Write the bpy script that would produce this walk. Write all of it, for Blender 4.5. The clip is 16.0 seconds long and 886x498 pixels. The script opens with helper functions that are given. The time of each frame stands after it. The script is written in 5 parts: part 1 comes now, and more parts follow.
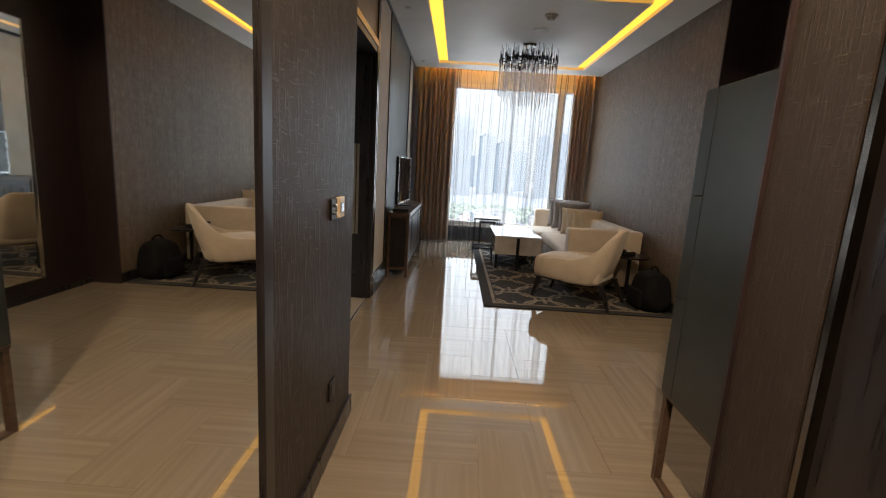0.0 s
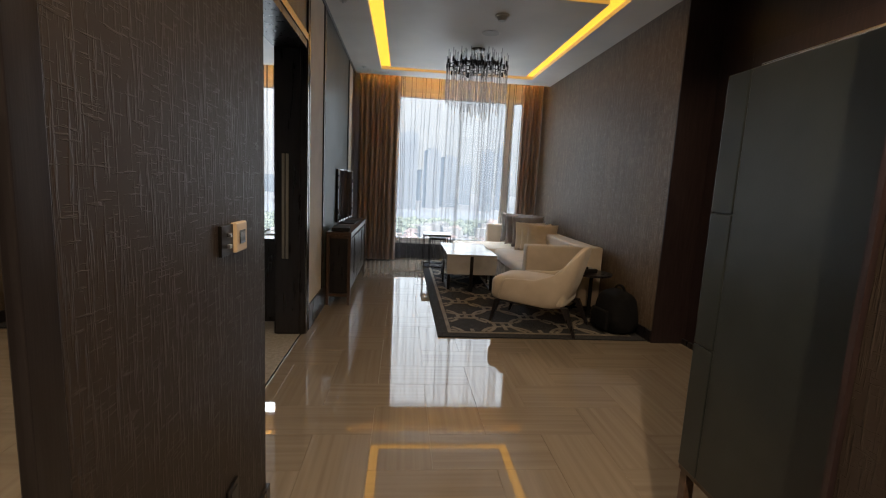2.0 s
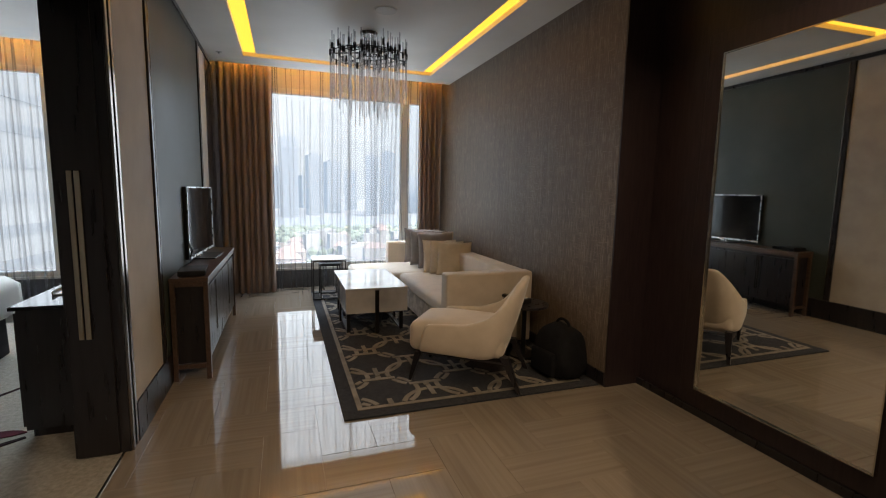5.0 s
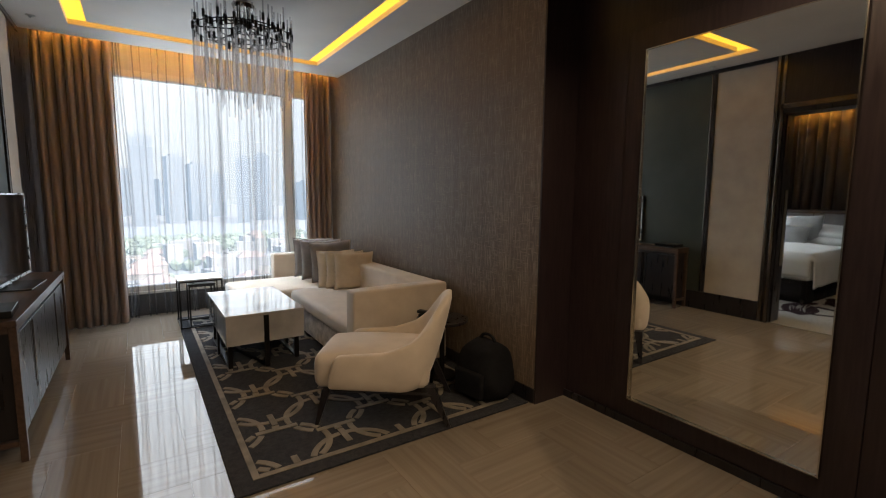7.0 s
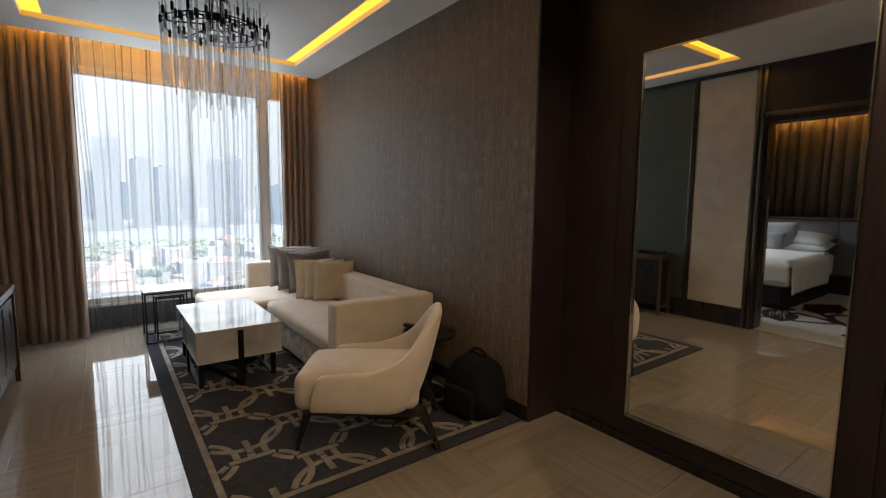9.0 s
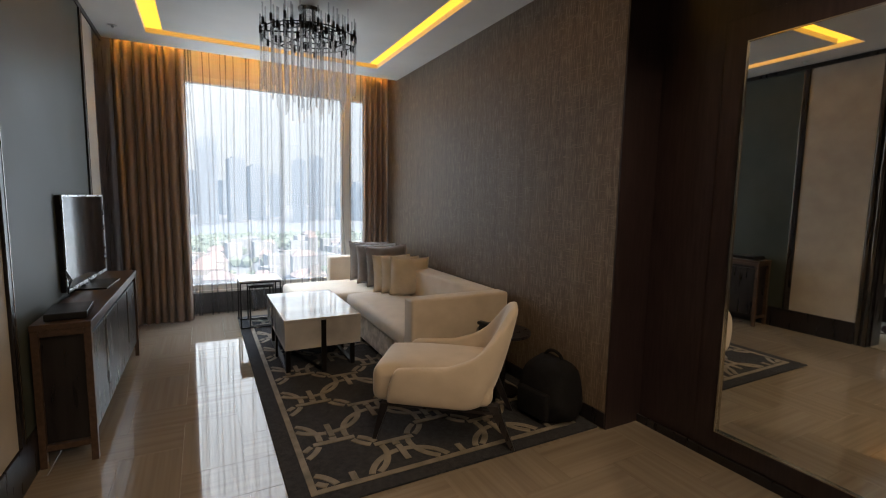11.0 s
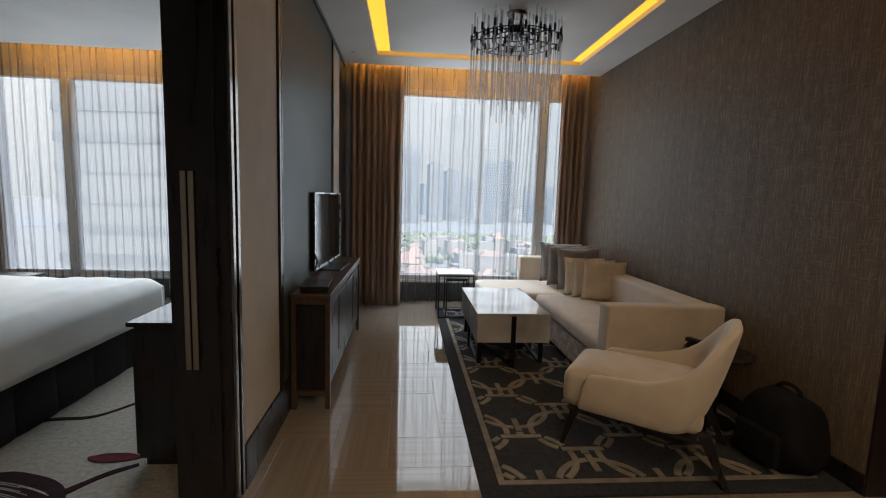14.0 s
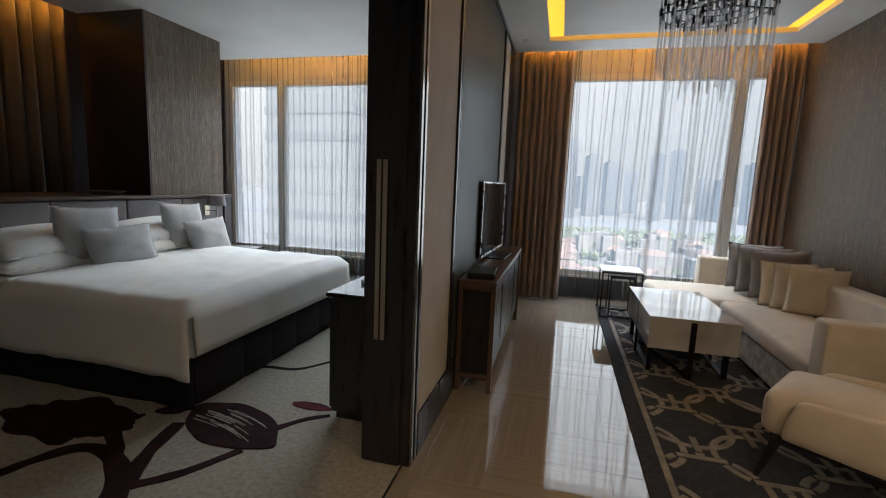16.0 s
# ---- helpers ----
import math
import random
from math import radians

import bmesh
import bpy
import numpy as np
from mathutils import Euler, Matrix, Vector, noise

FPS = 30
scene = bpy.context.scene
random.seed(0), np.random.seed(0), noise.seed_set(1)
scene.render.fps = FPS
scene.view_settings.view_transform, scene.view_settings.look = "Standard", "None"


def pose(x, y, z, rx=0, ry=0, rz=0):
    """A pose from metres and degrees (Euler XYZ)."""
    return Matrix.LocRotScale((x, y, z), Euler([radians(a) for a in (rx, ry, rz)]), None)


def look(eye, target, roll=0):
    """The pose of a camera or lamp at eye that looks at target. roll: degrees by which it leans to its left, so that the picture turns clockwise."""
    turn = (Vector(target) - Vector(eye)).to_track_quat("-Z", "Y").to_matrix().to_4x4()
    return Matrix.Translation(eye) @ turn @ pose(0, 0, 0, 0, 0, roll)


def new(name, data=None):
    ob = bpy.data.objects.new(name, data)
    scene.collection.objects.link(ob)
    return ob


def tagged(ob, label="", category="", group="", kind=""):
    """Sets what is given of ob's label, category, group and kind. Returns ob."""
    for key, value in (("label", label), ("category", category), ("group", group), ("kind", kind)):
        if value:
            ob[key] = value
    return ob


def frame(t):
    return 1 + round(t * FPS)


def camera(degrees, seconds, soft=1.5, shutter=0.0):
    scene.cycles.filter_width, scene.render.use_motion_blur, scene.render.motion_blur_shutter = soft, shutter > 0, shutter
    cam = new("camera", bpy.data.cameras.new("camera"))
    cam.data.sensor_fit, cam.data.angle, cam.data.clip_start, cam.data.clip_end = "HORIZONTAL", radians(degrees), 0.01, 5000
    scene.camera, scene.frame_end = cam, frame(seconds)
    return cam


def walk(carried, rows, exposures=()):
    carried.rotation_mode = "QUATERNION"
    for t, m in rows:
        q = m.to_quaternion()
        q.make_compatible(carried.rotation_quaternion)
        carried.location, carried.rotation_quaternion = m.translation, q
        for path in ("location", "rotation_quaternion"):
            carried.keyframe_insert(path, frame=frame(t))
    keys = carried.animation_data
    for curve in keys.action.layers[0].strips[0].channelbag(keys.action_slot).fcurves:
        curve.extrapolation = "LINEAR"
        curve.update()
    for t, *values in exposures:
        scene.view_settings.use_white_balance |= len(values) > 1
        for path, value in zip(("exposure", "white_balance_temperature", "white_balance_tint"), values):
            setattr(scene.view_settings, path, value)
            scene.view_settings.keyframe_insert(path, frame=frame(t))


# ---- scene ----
cam = camera(88.5, 16.0, soft=1.1)
PATH = [
    (0, (0.175, 0.266, 1.311), (0.132, 2.234, 0.958), 3.4),
    (0.5, (0.213, 0.367, 1.309), (0.194, 2.338, 0.97), 3.7),
    (1, (0.212, 0.489, 1.303), (0.276, 2.46, 0.968), 3.5),
    (1.5, (0.156, 0.64, 1.317), (0.305, 2.609, 1.0), 3.1),
    (2, (0.167, 0.8, 1.303), (0.35, 2.772, 1.021), 2.9),
    (2.5, (0.227, 0.974, 1.332), (0.409, 2.951, 1.092), 2.5),
    (3, (0.24, 1.156, 1.33), (0.47, 3.129, 1.099), 2.0),
    (3.5, (0.23, 1.345, 1.358), (0.544, 3.306, 1.118), 1.2),
    (6, (0.163, 2.131, 1.417), (1.067, 3.896, 1.161), 1.3),
    (6.5, (0.152, 2.244, 1.417), (1.171, 3.946, 1.158), 0.9),
    (7, (0.206, 2.376, 1.415), (1.312, 4.027, 1.188), 0.5),
    (7.5, (0.256, 2.474, 1.429), (1.421, 4.086, 1.221), 0.4),
    (8, (0.247, 2.544, 1.434), (1.456, 4.125, 1.236), 0.7),
    (10.5, (0.21, 2.564, 1.437), (1.245, 4.26, 1.214), 0.9),
    (11, (0.194, 2.569, 1.435), (1.123, 4.327, 1.217), 1.1),
    (11.5, (0.181, 2.573, 1.431), (0.992, 4.388, 1.218), 1.2),
    (12, (0.158, 2.585, 1.423), (0.842, 4.452, 1.211), 1.3),
    (12.5, (0.137, 2.588, 1.41), (0.686, 4.5, 1.196), 1.4),
    (13, (0.132, 2.592, 1.409), (0.543, 4.537, 1.187), 1.4),
    (13.5, (0.124, 2.593, 1.404), (0.408, 4.56, 1.181), 1.6),
    (14, (0.127, 2.59, 1.402), (0.29, 4.571, 1.178), 1.7),
    (14.5, (0.111, 2.59, 1.397), (0.146, 4.577, 1.172), 1.9),
    (15, (0.097, 2.584, 1.391), (-0.023, 4.567, 1.159), 2.0),
    (15.5, (0.067, 2.583, 1.383), (-0.224, 4.546, 1.131), 2.2),
    (16, (0.018, 2.602, 1.378), (-0.469, 4.521, 1.098), 2.3),
]
walk(cam, [(t, look(eye, target, roll)) for t, eye, target, roll in PATH],
     [(t, stops, 6300, 10) for t, stops in ((0.0, 4.18), (1.0, 4.08), (2.0, 3.86), (3.5, 3.92), (6.0, 4.04), (8.0, 4.07), (11.5, 4.03), (12.5, 3.85), (13.5, 3.64), (14.5, 3.66), (16.0, 3.72))])

# ---- world, light ----
world = bpy.data.worlds.new("world")
scene.world = world
world.use_nodes = True
wn = world.node_tree
sky = wn.nodes.new("ShaderNodeTexSky")
sky.sky_type = "NISHITA"
sky.sun_disc = False
sky.sun_elevation, sky.sun_rotation = radians(48), radians(150)
sky.air_density, sky.dust_density, sky.ozone_density = 1.0, 5.0, 1.0
wn.nodes["Background"].inputs["Strength"].default_value = 0.15
wn.links.new(sky.outputs["Color"], wn.nodes["Background"].inputs["Color"])
sun_data = bpy.data.lights.new("sun", "SUN")
sun_data.energy, sun_data.angle, sun_data.color = 1.5, radians(12), (1.0, 0.93, 0.84)
sun = new("sun", sun_data)
sun.matrix_world = look((0, 0, 40), (0 - math.sin(radians(150)) * 10, 0 - math.cos(radians(150)) * 10, 40 - 11))
scene.view_settings.exposure = 3.7
# how strongly the far city glows in place of haze
HAZE_GLOW = 0.54

def window_sky_fill(name, x, y, z, width, height, watts, tilt, spread):
    """A lamp added to boost the sky's light at a window opening: the whole opening's glow, or the steep light under its
    head.
    """
    d = bpy.data.lights.new(name, "AREA")
    d.shape, d.size, d.size_y, d.energy, d.color, d.spread = "RECTANGLE", width, height, watts, (0.83, 0.93, 1.0), radians(spread)
    o = new(name, d)
    o.matrix_world = look((x, y, z), (x, y - math.cos(radians(tilt)), z - math.sin(radians(tilt))))
    return o
window_sky_fill("window_sky_fill", 0.95, 8.61, 1.54, 2.5, 2.4, 2.8, 0, 180)
window_sky_fill("window_sky_fill", 1.05, 8.30, 2.45, 1.9, 0.4, 0.6, 80, 50)
window_sky_fill("window_sky_fill", -2.85, 8.61, 1.55, 3.6, 2.2, 3.1, 0, 180)
window_sky_fill("window_sky_fill", -2.85, 8.28, 2.45, 3.6, 0.4, 2.1, 44, 75)

# ---- plan, metres ----
XL, XR, XM, XH, XC = -0.615, 2.40, 2.715, -0.328, 1.0   # TV wall, sofa wall, mirror wall, hall wall, cabinet-side corner
YD0, YD1 = 2.486, 4.565                                  # bedroom opening
YP, YCE, YW = 4.515, 8.07, 8.70                         # pier, ceiling edge, window
ZC, ZD = 2.90, 2.335
XB, YB = -5.05, 1.6                                     # bedroom far wall and back wall

# ---- materials ----
def nodes_of(name):
    m = bpy.data.materials.new(name)
    m.use_nodes = True
    return m, m.node_tree.nodes, m.node_tree.links, m.node_tree.nodes["Principled BSDF"]


def surface(name, a, b, rough=0.5, metal=0.0, scale=8.0, stretch=(1, 1, 1), bump=0.1, bump_scale=60.0, bump_stretch=(1, 1, 1),
            rough_var=0.1, coat=0.0, sheen=0.0, spec=0.5, vary=0.0, detail=4.0, contrast=(0.3, 0.7), distance=0.003, shift=0.0):
    """A surface of two tones at two scales, with fine relief."""
    m, n, l, p = nodes_of(name)
    tc = n.new("ShaderNodeTexCoord")
    mp = n.new("ShaderNodeMapping")
    mp.inputs["Scale"].default_value = stretch
    l.new(tc.outputs["Object"], mp.inputs["Vector"])
    if shift:
        rnd_info, mul = n.new("ShaderNodeObjectInfo"), n.new("ShaderNodeMath")
        mul.operation = "MULTIPLY"
        mul.inputs[1].default_value = shift * 7
        cmb = n.new("ShaderNodeCombineXYZ")
        l.new(rnd_info.outputs["Random"], mul.inputs[0])
        for axis in ("X", "Y", "Z"):
            l.new(mul.outputs[0], cmb.inputs[axis])
        l.new(cmb.outputs[0], mp.inputs["Location"])
    n1 = n.new("ShaderNodeTexNoise")
    n1.inputs["Scale"].default_value, n1.inputs["Detail"].default_value = scale, detail
    l.new(mp.outputs["Vector"], n1.inputs["Vector"])
    ramp = n.new("ShaderNodeValToRGB")
    ramp.color_ramp.elements[0].position, ramp.color_ramp.elements[1].position = contrast
    ramp.color_ramp.elements[0].color, ramp.color_ramp.elements[1].color = (*a, 1), (*b, 1)
    l.new(n1.outputs["Fac"], ramp.inputs["Fac"])
    colour = ramp.outputs["Color"]
    if vary:
        oi = n.new("ShaderNodeObjectInfo")
        hs = n.new("ShaderNodeHueSaturation")
        mr = n.new("ShaderNodeMapRange")
        mr.inputs["To Min"].default_value, mr.inputs["To Max"].default_value = 1 - vary, 1 + vary
        l.new(oi.outputs["Random"], mr.inputs["Value"])
        l.new(mr.outputs["Result"], hs.inputs["Value"])
        l.new(colour, hs.inputs["Color"])
        colour = hs.outputs["Color"]
    l.new(colour, p.inputs["Base Color"])
    mp2 = n.new("ShaderNodeMapping")
    mp2.inputs["Scale"].default_value = bump_stretch
    l.new(tc.outputs["Object"], mp2.inputs["Vector"])
    n2 = n.new("ShaderNodeTexNoise")
    n2.inputs["Scale"].default_value, n2.inputs["Detail"].default_value = bump_scale, 3.0
    l.new(mp2.outputs["Vector"], n2.inputs["Vector"])
    if bump:
        bp = n.new("ShaderNodeBump")
        bp.inputs["Strength"].default_value, bp.inputs["Distance"].default_value = bump, distance
        l.new(n2.outputs["Fac"], bp.inputs["Height"])
        l.new(bp.outputs["Normal"], p.inputs["Normal"])
    rr = n.new("ShaderNodeMapRange")
    rr.inputs["To Min"].default_value, rr.inputs["To Max"].default_value = max(0.02, rough - rough_var), min(1.0, rough + rough_var)
    l.new(n1.outputs["Fac"], rr.inputs["Value"])
    l.new(rr.outputs["Result"], p.inputs["Roughness"])
    p.inputs["Metallic"].default_value = metal
    p.inputs["Coat Weight"].default_value = coat
    p.inputs["Coat Roughness"].default_value = 0.05
    p.inputs["Sheen Weight"].default_value = sheen
    p.inputs["Specular IOR Level"].default_value = spec
    return m


def glow(name, colour, strength):
    m, n, l, p = nodes_of(name)
    p.inputs["Base Color"].default_value = (*colour, 1)
    p.inputs["Emission Color"].default_value = (*colour, 1)
    p.inputs["Emission Strength"].default_value = strength
    return m


def sheer_cloth(name, colour, open_part):
    """Thin woven voile: part of the light goes straight through, the rest is scattered."""
    m, n, l, p = nodes_of(name)
    tr = n.new("ShaderNodeBsdfTransparent")
    tl = n.new("ShaderNodeBsdfTranslucent")
    df = n.new("ShaderNodeBsdfDiffuse")
    tl.inputs["Color"].default_value = (*colour, 1)
    df.inputs["Color"].default_value = (*colour, 1)
    m1, m2 = n.new("ShaderNodeMixShader"), n.new("ShaderNodeMixShader")
    m1.inputs["Fac"].default_value = 0.5
    l.new(tl.outputs[0], m1.inputs[1])
    l.new(df.outputs[0], m1.inputs[2])
    tc = n.new("ShaderNodeTexCoord")
    mp = n.new("ShaderNodeMapping")
    mp.inputs["Scale"].default_value = (60, 60, 1.2)
    ns = n.new("ShaderNodeTexNoise")
    ns.inputs["Scale"].default_value = 1.0
    mr = n.new("ShaderNodeMapRange")
    mr.inputs["To Min"].default_value, mr.inputs["To Max"].default_value = open_part - 0.15, open_part + 0.15
    l.new(tc.outputs["Object"], mp.inputs["Vector"])
    l.new(mp.outputs["Vector"], ns.inputs["Vector"])
    l.new(ns.outputs["Fac"], mr.inputs["Value"])
    l.new(mr.outputs["Result"], m2.inputs["Fac"])
    l.new(m1.outputs[0], m2.inputs[1])
    l.new(tr.outputs[0], m2.inputs[2])
    l.new(m2.outputs[0], n["Material Output"].inputs["Surface"])
    return m


def clear_glass(name, tint, rough=0.0, ior=1.45):
    m, n, l, p = nodes_of(name)
    p.inputs["Base Color"].default_value = (*tint, 1)
    p.inputs["Transmission Weight"].default_value = 1.0
    p.inputs["Roughness"].default_value = rough
    p.inputs["IOR"].default_value = ior
    return m


def rod_glass(name):
    """Clear thin rods: mostly see-through, with a soft sheen and a little milky scatter."""
    m, n, l, p = nodes_of(name)
    tr, gl, tl = n.new("ShaderNodeBsdfTransparent"), n.new("ShaderNodeBsdfGlossy"), n.new("ShaderNodeBsdfTranslucent")
    tr.inputs["Color"].default_value = (1.0, 1.0, 1.0, 1)
    gl.inputs["Roughness"].default_value = 0.08
    tl.inputs["Color"].default_value = (0.95, 0.95, 0.97, 1)
    m1, m2 = n.new("ShaderNodeMixShader"), n.new("ShaderNodeMixShader")
    m1.inputs["Fac"].default_value, m2.inputs["Fac"].default_value = 0.72, 0.32
    l.new(gl.outputs[0], m1.inputs[1])
    l.new(tl.outputs[0], m1.inputs[2])
    l.new(tr.outputs[0], m2.inputs[1])
    l.new(m1.outputs[0], m2.inputs[2])
    l.new(m2.outputs[0], n["Material Output"].inputs["Surface"])
    return m


def woven_paper(name, a, b, across):
    """Bark-like wall covering: long upright fibres, with short strokes across, raised and a little shinier."""
    m, n, l, p = nodes_of(name)
    tc = n.new("ShaderNodeTexCoord")

    def fibres(scale, lo, hi):
        mp, ns, rp = n.new("ShaderNodeMapping"), n.new("ShaderNodeTexNoise"), n.new("ShaderNodeMapRange")
        mp.inputs["Scale"].default_value = scale
        ns.inputs["Scale"].default_value, ns.inputs["Detail"].default_value = 1.0, 2.5
        rp.inputs["From Min"].default_value, rp.inputs["From Max"].default_value = lo, hi
        l.new(tc.outputs["Object"], mp.inputs["Vector"])
        l.new(mp.outputs["Vector"], ns.inputs["Vector"])
        l.new(ns.outputs["Fac"], rp.inputs["Value"])
        return rp.outputs["Result"]

    def math_node(op, x, y):
        q = n.new("ShaderNodeMath")
        q.operation = op
        for k, v in enumerate((x, y)):
            if isinstance(v, float):
                q.inputs[k].default_value = v
            else:
                l.new(v, q.inputs[k])
        return q.outputs[0]
    upright = fibres((130, 130, 9), 0.52, 0.66)
    strokes = fibres((16, 16, 170), 0.60, 0.68)
    broad = fibres((22, 22, 0.9), 0.25, 0.75)
    height = math_node("MAXIMUM", math_node("MULTIPLY", upright, 0.7), math_node("MULTIPLY", strokes, across))
    tone = math_node("ADD", math_node("MULTIPLY", broad, 0.28), math_node("MULTIPLY", height, 0.72))
    mix = n.new("ShaderNodeMix")
    mix.data_type = "RGBA"
    mix.inputs["A"].default_value, mix.inputs["B"].default_value = (*a, 1), (*b, 1)
    l.new(tone, mix.inputs["Factor"])
    l.new(mix.outputs["Result"], p.inputs["Base Color"])
    l.new(math_node("SUBTRACT", 0.55, math_node("MULTIPLY", height, 0.2)), p.inputs["Roughness"])
    bp = n.new("ShaderNodeBump")
    p.inputs["Specular IOR Level"].default_value = 0.28
    bp.inputs["Strength"].default_value, bp.inputs["Distance"].default_value = 0.75, 0.003
    l.new(height, bp.inputs["Height"])
    l.new(bp.outputs["Normal"], p.inputs["Normal"])
    return m


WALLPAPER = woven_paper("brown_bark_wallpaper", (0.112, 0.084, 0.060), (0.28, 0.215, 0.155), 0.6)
# same weave as the sofa wall's paper, in a much darker tone
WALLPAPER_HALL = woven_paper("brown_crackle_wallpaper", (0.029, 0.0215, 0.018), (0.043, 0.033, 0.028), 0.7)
DARKWOOD = surface("dark_stained_wood", (0.018, 0.0115, 0.013), (0.036, 0.023, 0.024), 0.35, scale=10, stretch=(6, 6, 0.5), bump=0.12, bump_scale=90, bump_stretch=(3, 3, 0.2))
BLACKWOOD = surface("black_lacquered_wood", (0.011, 0.009, 0.0105), (0.022, 0.019, 0.021), 0.3, scale=6, stretch=(5, 5, 0.5), bump=0.08, bump_scale=80, bump_stretch=(3, 3, 0.2))
BRONZE = surface("polished_dark_bronze", (0.16, 0.14, 0.12), (0.26, 0.23, 0.2), 0.2, metal=1.0, scale=5, bump=0.04, bump_scale=40)
STEEL = surface("brushed_brass_steel", (0.50, 0.42, 0.30), (0.62, 0.54, 0.42), 0.3, metal=1.0, scale=20, stretch=(1, 1, 0.05), bump=0.1, bump_scale=200, bump_stretch=(1, 1, 0.02))
BLACKMETAL = surface("black_metal", (0.012, 0.011, 0.011), (0.03, 0.027, 0.025), 0.4, metal=0.7, scale=9, bump=0.06)
PLASTER = surface("white_ceiling_paint", (0.67, 0.65, 0.62), (0.75, 0.73, 0.70), 0.6, scale=2, bump=0.05, bump_scale=120)
WHITEFRAME = surface("cream_window_frame", (0.82, 0.80, 0.74), (0.88, 0.86, 0.80), 0.4, scale=4, bump=0.04)
GREYSTONE = surface("dark_grey_dado_paint", (0.07, 0.068, 0.066), (0.11, 0.105, 0.10), 0.6, scale=5, bump=0.05)
FABRICPANEL = surface("greige_fabric_panel", (0.38, 0.345, 0.295), (0.46, 0.42, 0.365), 0.75, scale=5, bump=0.25, bump_scale=450, sheen=0.2)
GREENPANEL = surface("grey_green_lacquer_panel", (0.048, 0.060, 0.052), (0.070, 0.082, 0.072), 0.45, scale=2, bump=0.03, bump_scale=70, spec=0.2)
MARBLE_FLOOR = surface("beige_wood_vein_marble", (0.193, 0.157, 0.119), (0.282, 0.240, 0.192), 0.028, scale=2.6, stretch=(0.35, 13.0, 1), bump=0.03, bump_scale=2.0, distance=0.004, rough_var=0.008, vary=0.035, detail=8, contrast=(0.2, 0.8), spec=1.0, shift=9.0)
CARPET = surface("beige_wool_carpet", (0.21, 0.185, 0.15), (0.34, 0.31, 0.26), 0.95, scale=40, bump=0.6, bump_scale=300, sheen=0.3, spec=0.1)
CARPET_DARK = surface("plum_carpet_motif", (0.012, 0.006, 0.007), (0.034, 0.012, 0.015), 0.95, scale=12, bump=0.6, bump_scale=300, sheen=0.0, spec=0.1)
CARPET_RED = surface("wine_carpet_motif", (0.055, 0.010, 0.018), (0.10, 0.018, 0.03), 0.95, scale=12, bump=0.6, bump_scale=300, spec=0.1)
DRAPE = surface("taupe_brown_drape_cloth", (0.25, 0.178, 0.138), (0.38, 0.285, 0.225), 0.7, scale=30, stretch=(1, 1, 0.1), bump=0.25, bump_scale=300, sheen=0.4)
DARKDRAPE = surface("dark_brown_drape_cloth", (0.05, 0.035, 0.028), (0.08, 0.058, 0.047), 0.7, scale=30, stretch=(1, 1, 0.1), bump=0.25, bump_scale=300, sheen=0.3)
SHEER = sheer_cloth("pale_voile_cloth", (0.15, 0.14, 0.13), 0.79)
MIRROR = surface("mirror_silver", (0.90, 0.91, 0.89), (0.92, 0.93, 0.91), 0.012, metal=1.0, bump=0.0, rough_var=0.005)
PANE = clear_glass("window_glass", (0.97, 0.99, 0.98))
AMBER = glow("amber_cove_light", (1.0, 0.47, 0.035), 0.108)
WARMLENS = glow("warm_lamp_lens", (1.0, 0.75, 0.45), 1.5)
SILVEREDGE = surface("bevelled_mirror_edge", (0.6, 0.58, 0.5), (0.7, 0.68, 0.6), 0.2, metal=1.0, bump=0.0)
AMBER_HIDDEN = glow("amber_pelmet_light", (1.0, 0.43, 0.05), 3.6)
AMBER_FAINT = glow("amber_headboard_light", (1.0, 0.43, 0.05), 3.8)
IVORY = surface("ivory_velvet_upholstery", (0.54, 0.455, 0.36), (0.65, 0.56, 0.455), 0.7, scale=6, bump=0.2, bump_scale=350, sheen=0.5)
MARBLE = surface("white_grey_marble", (0.36, 0.345, 0.335), (0.60, 0.58, 0.565), 0.05, scale=2.4, bump=0.0, rough_var=0.03, detail=10, contrast=(0.35, 0.6), spec=0.4)
RUG = surface("charcoal_rug_pile", (0.017, 0.018, 0.022), (0.038, 0.039, 0.045), 0.95, scale=35, bump=0.8, bump_scale=260, sheen=0.08, spec=0.1)
RUGLINE = surface("beige_silk_rug_pile", (0.14, 0.118, 0.088), (0.27, 0.235, 0.185), 0.75, scale=9, bump=0.6, bump_scale=260, sheen=0.15, spec=0.2)
LINEN = surface("white_bed_linen", (0.76, 0.755, 0.73), (0.83, 0.825, 0.80), 0.8, scale=4, bump=0.3, bump_scale=25, sheen=0.2)
LEATHER = surface("black_leather", (0.013, 0.016, 0.016), (0.025, 0.030, 0.030), 0.33, scale=5, bump=0.05, bump_scale=140, rough_var=0.02, spec=0.6)


# ---- building helpers ----
def slab(bm, x0, x1, y0, y1, z0, z1, bevel=0.0, seg=2):
    """A box between the given limits, with rounded edges if wanted."""
    geo = bmesh.ops.create_cube(bm, size=1.0)["verts"]
    bmesh.ops.scale(bm, vec=(x1 - x0, y1 - y0, z1 - z0), verts=geo)
    bmesh.ops.translate(bm, vec=((x0 + x1) / 2, (y0 + y1) / 2, (z0 + z1) / 2), verts=geo)
    if bevel:
        edges = list({e for v in geo for e in v.link_edges})
        bmesh.ops.bevel(bm, geom=edges, offset=bevel, segments=seg, affect="EDGES", profile=0.5)
    return bm


def mesh_of(name, bm, material, smooth=False):
    me = bpy.data.meshes.new(name)
    bm.to_mesh(me)
    bm.free()
    me.materials.append(material)
    if smooth:
        me.polygons.foreach_set("use_smooth", [True] * len(me.polygons))
    return me


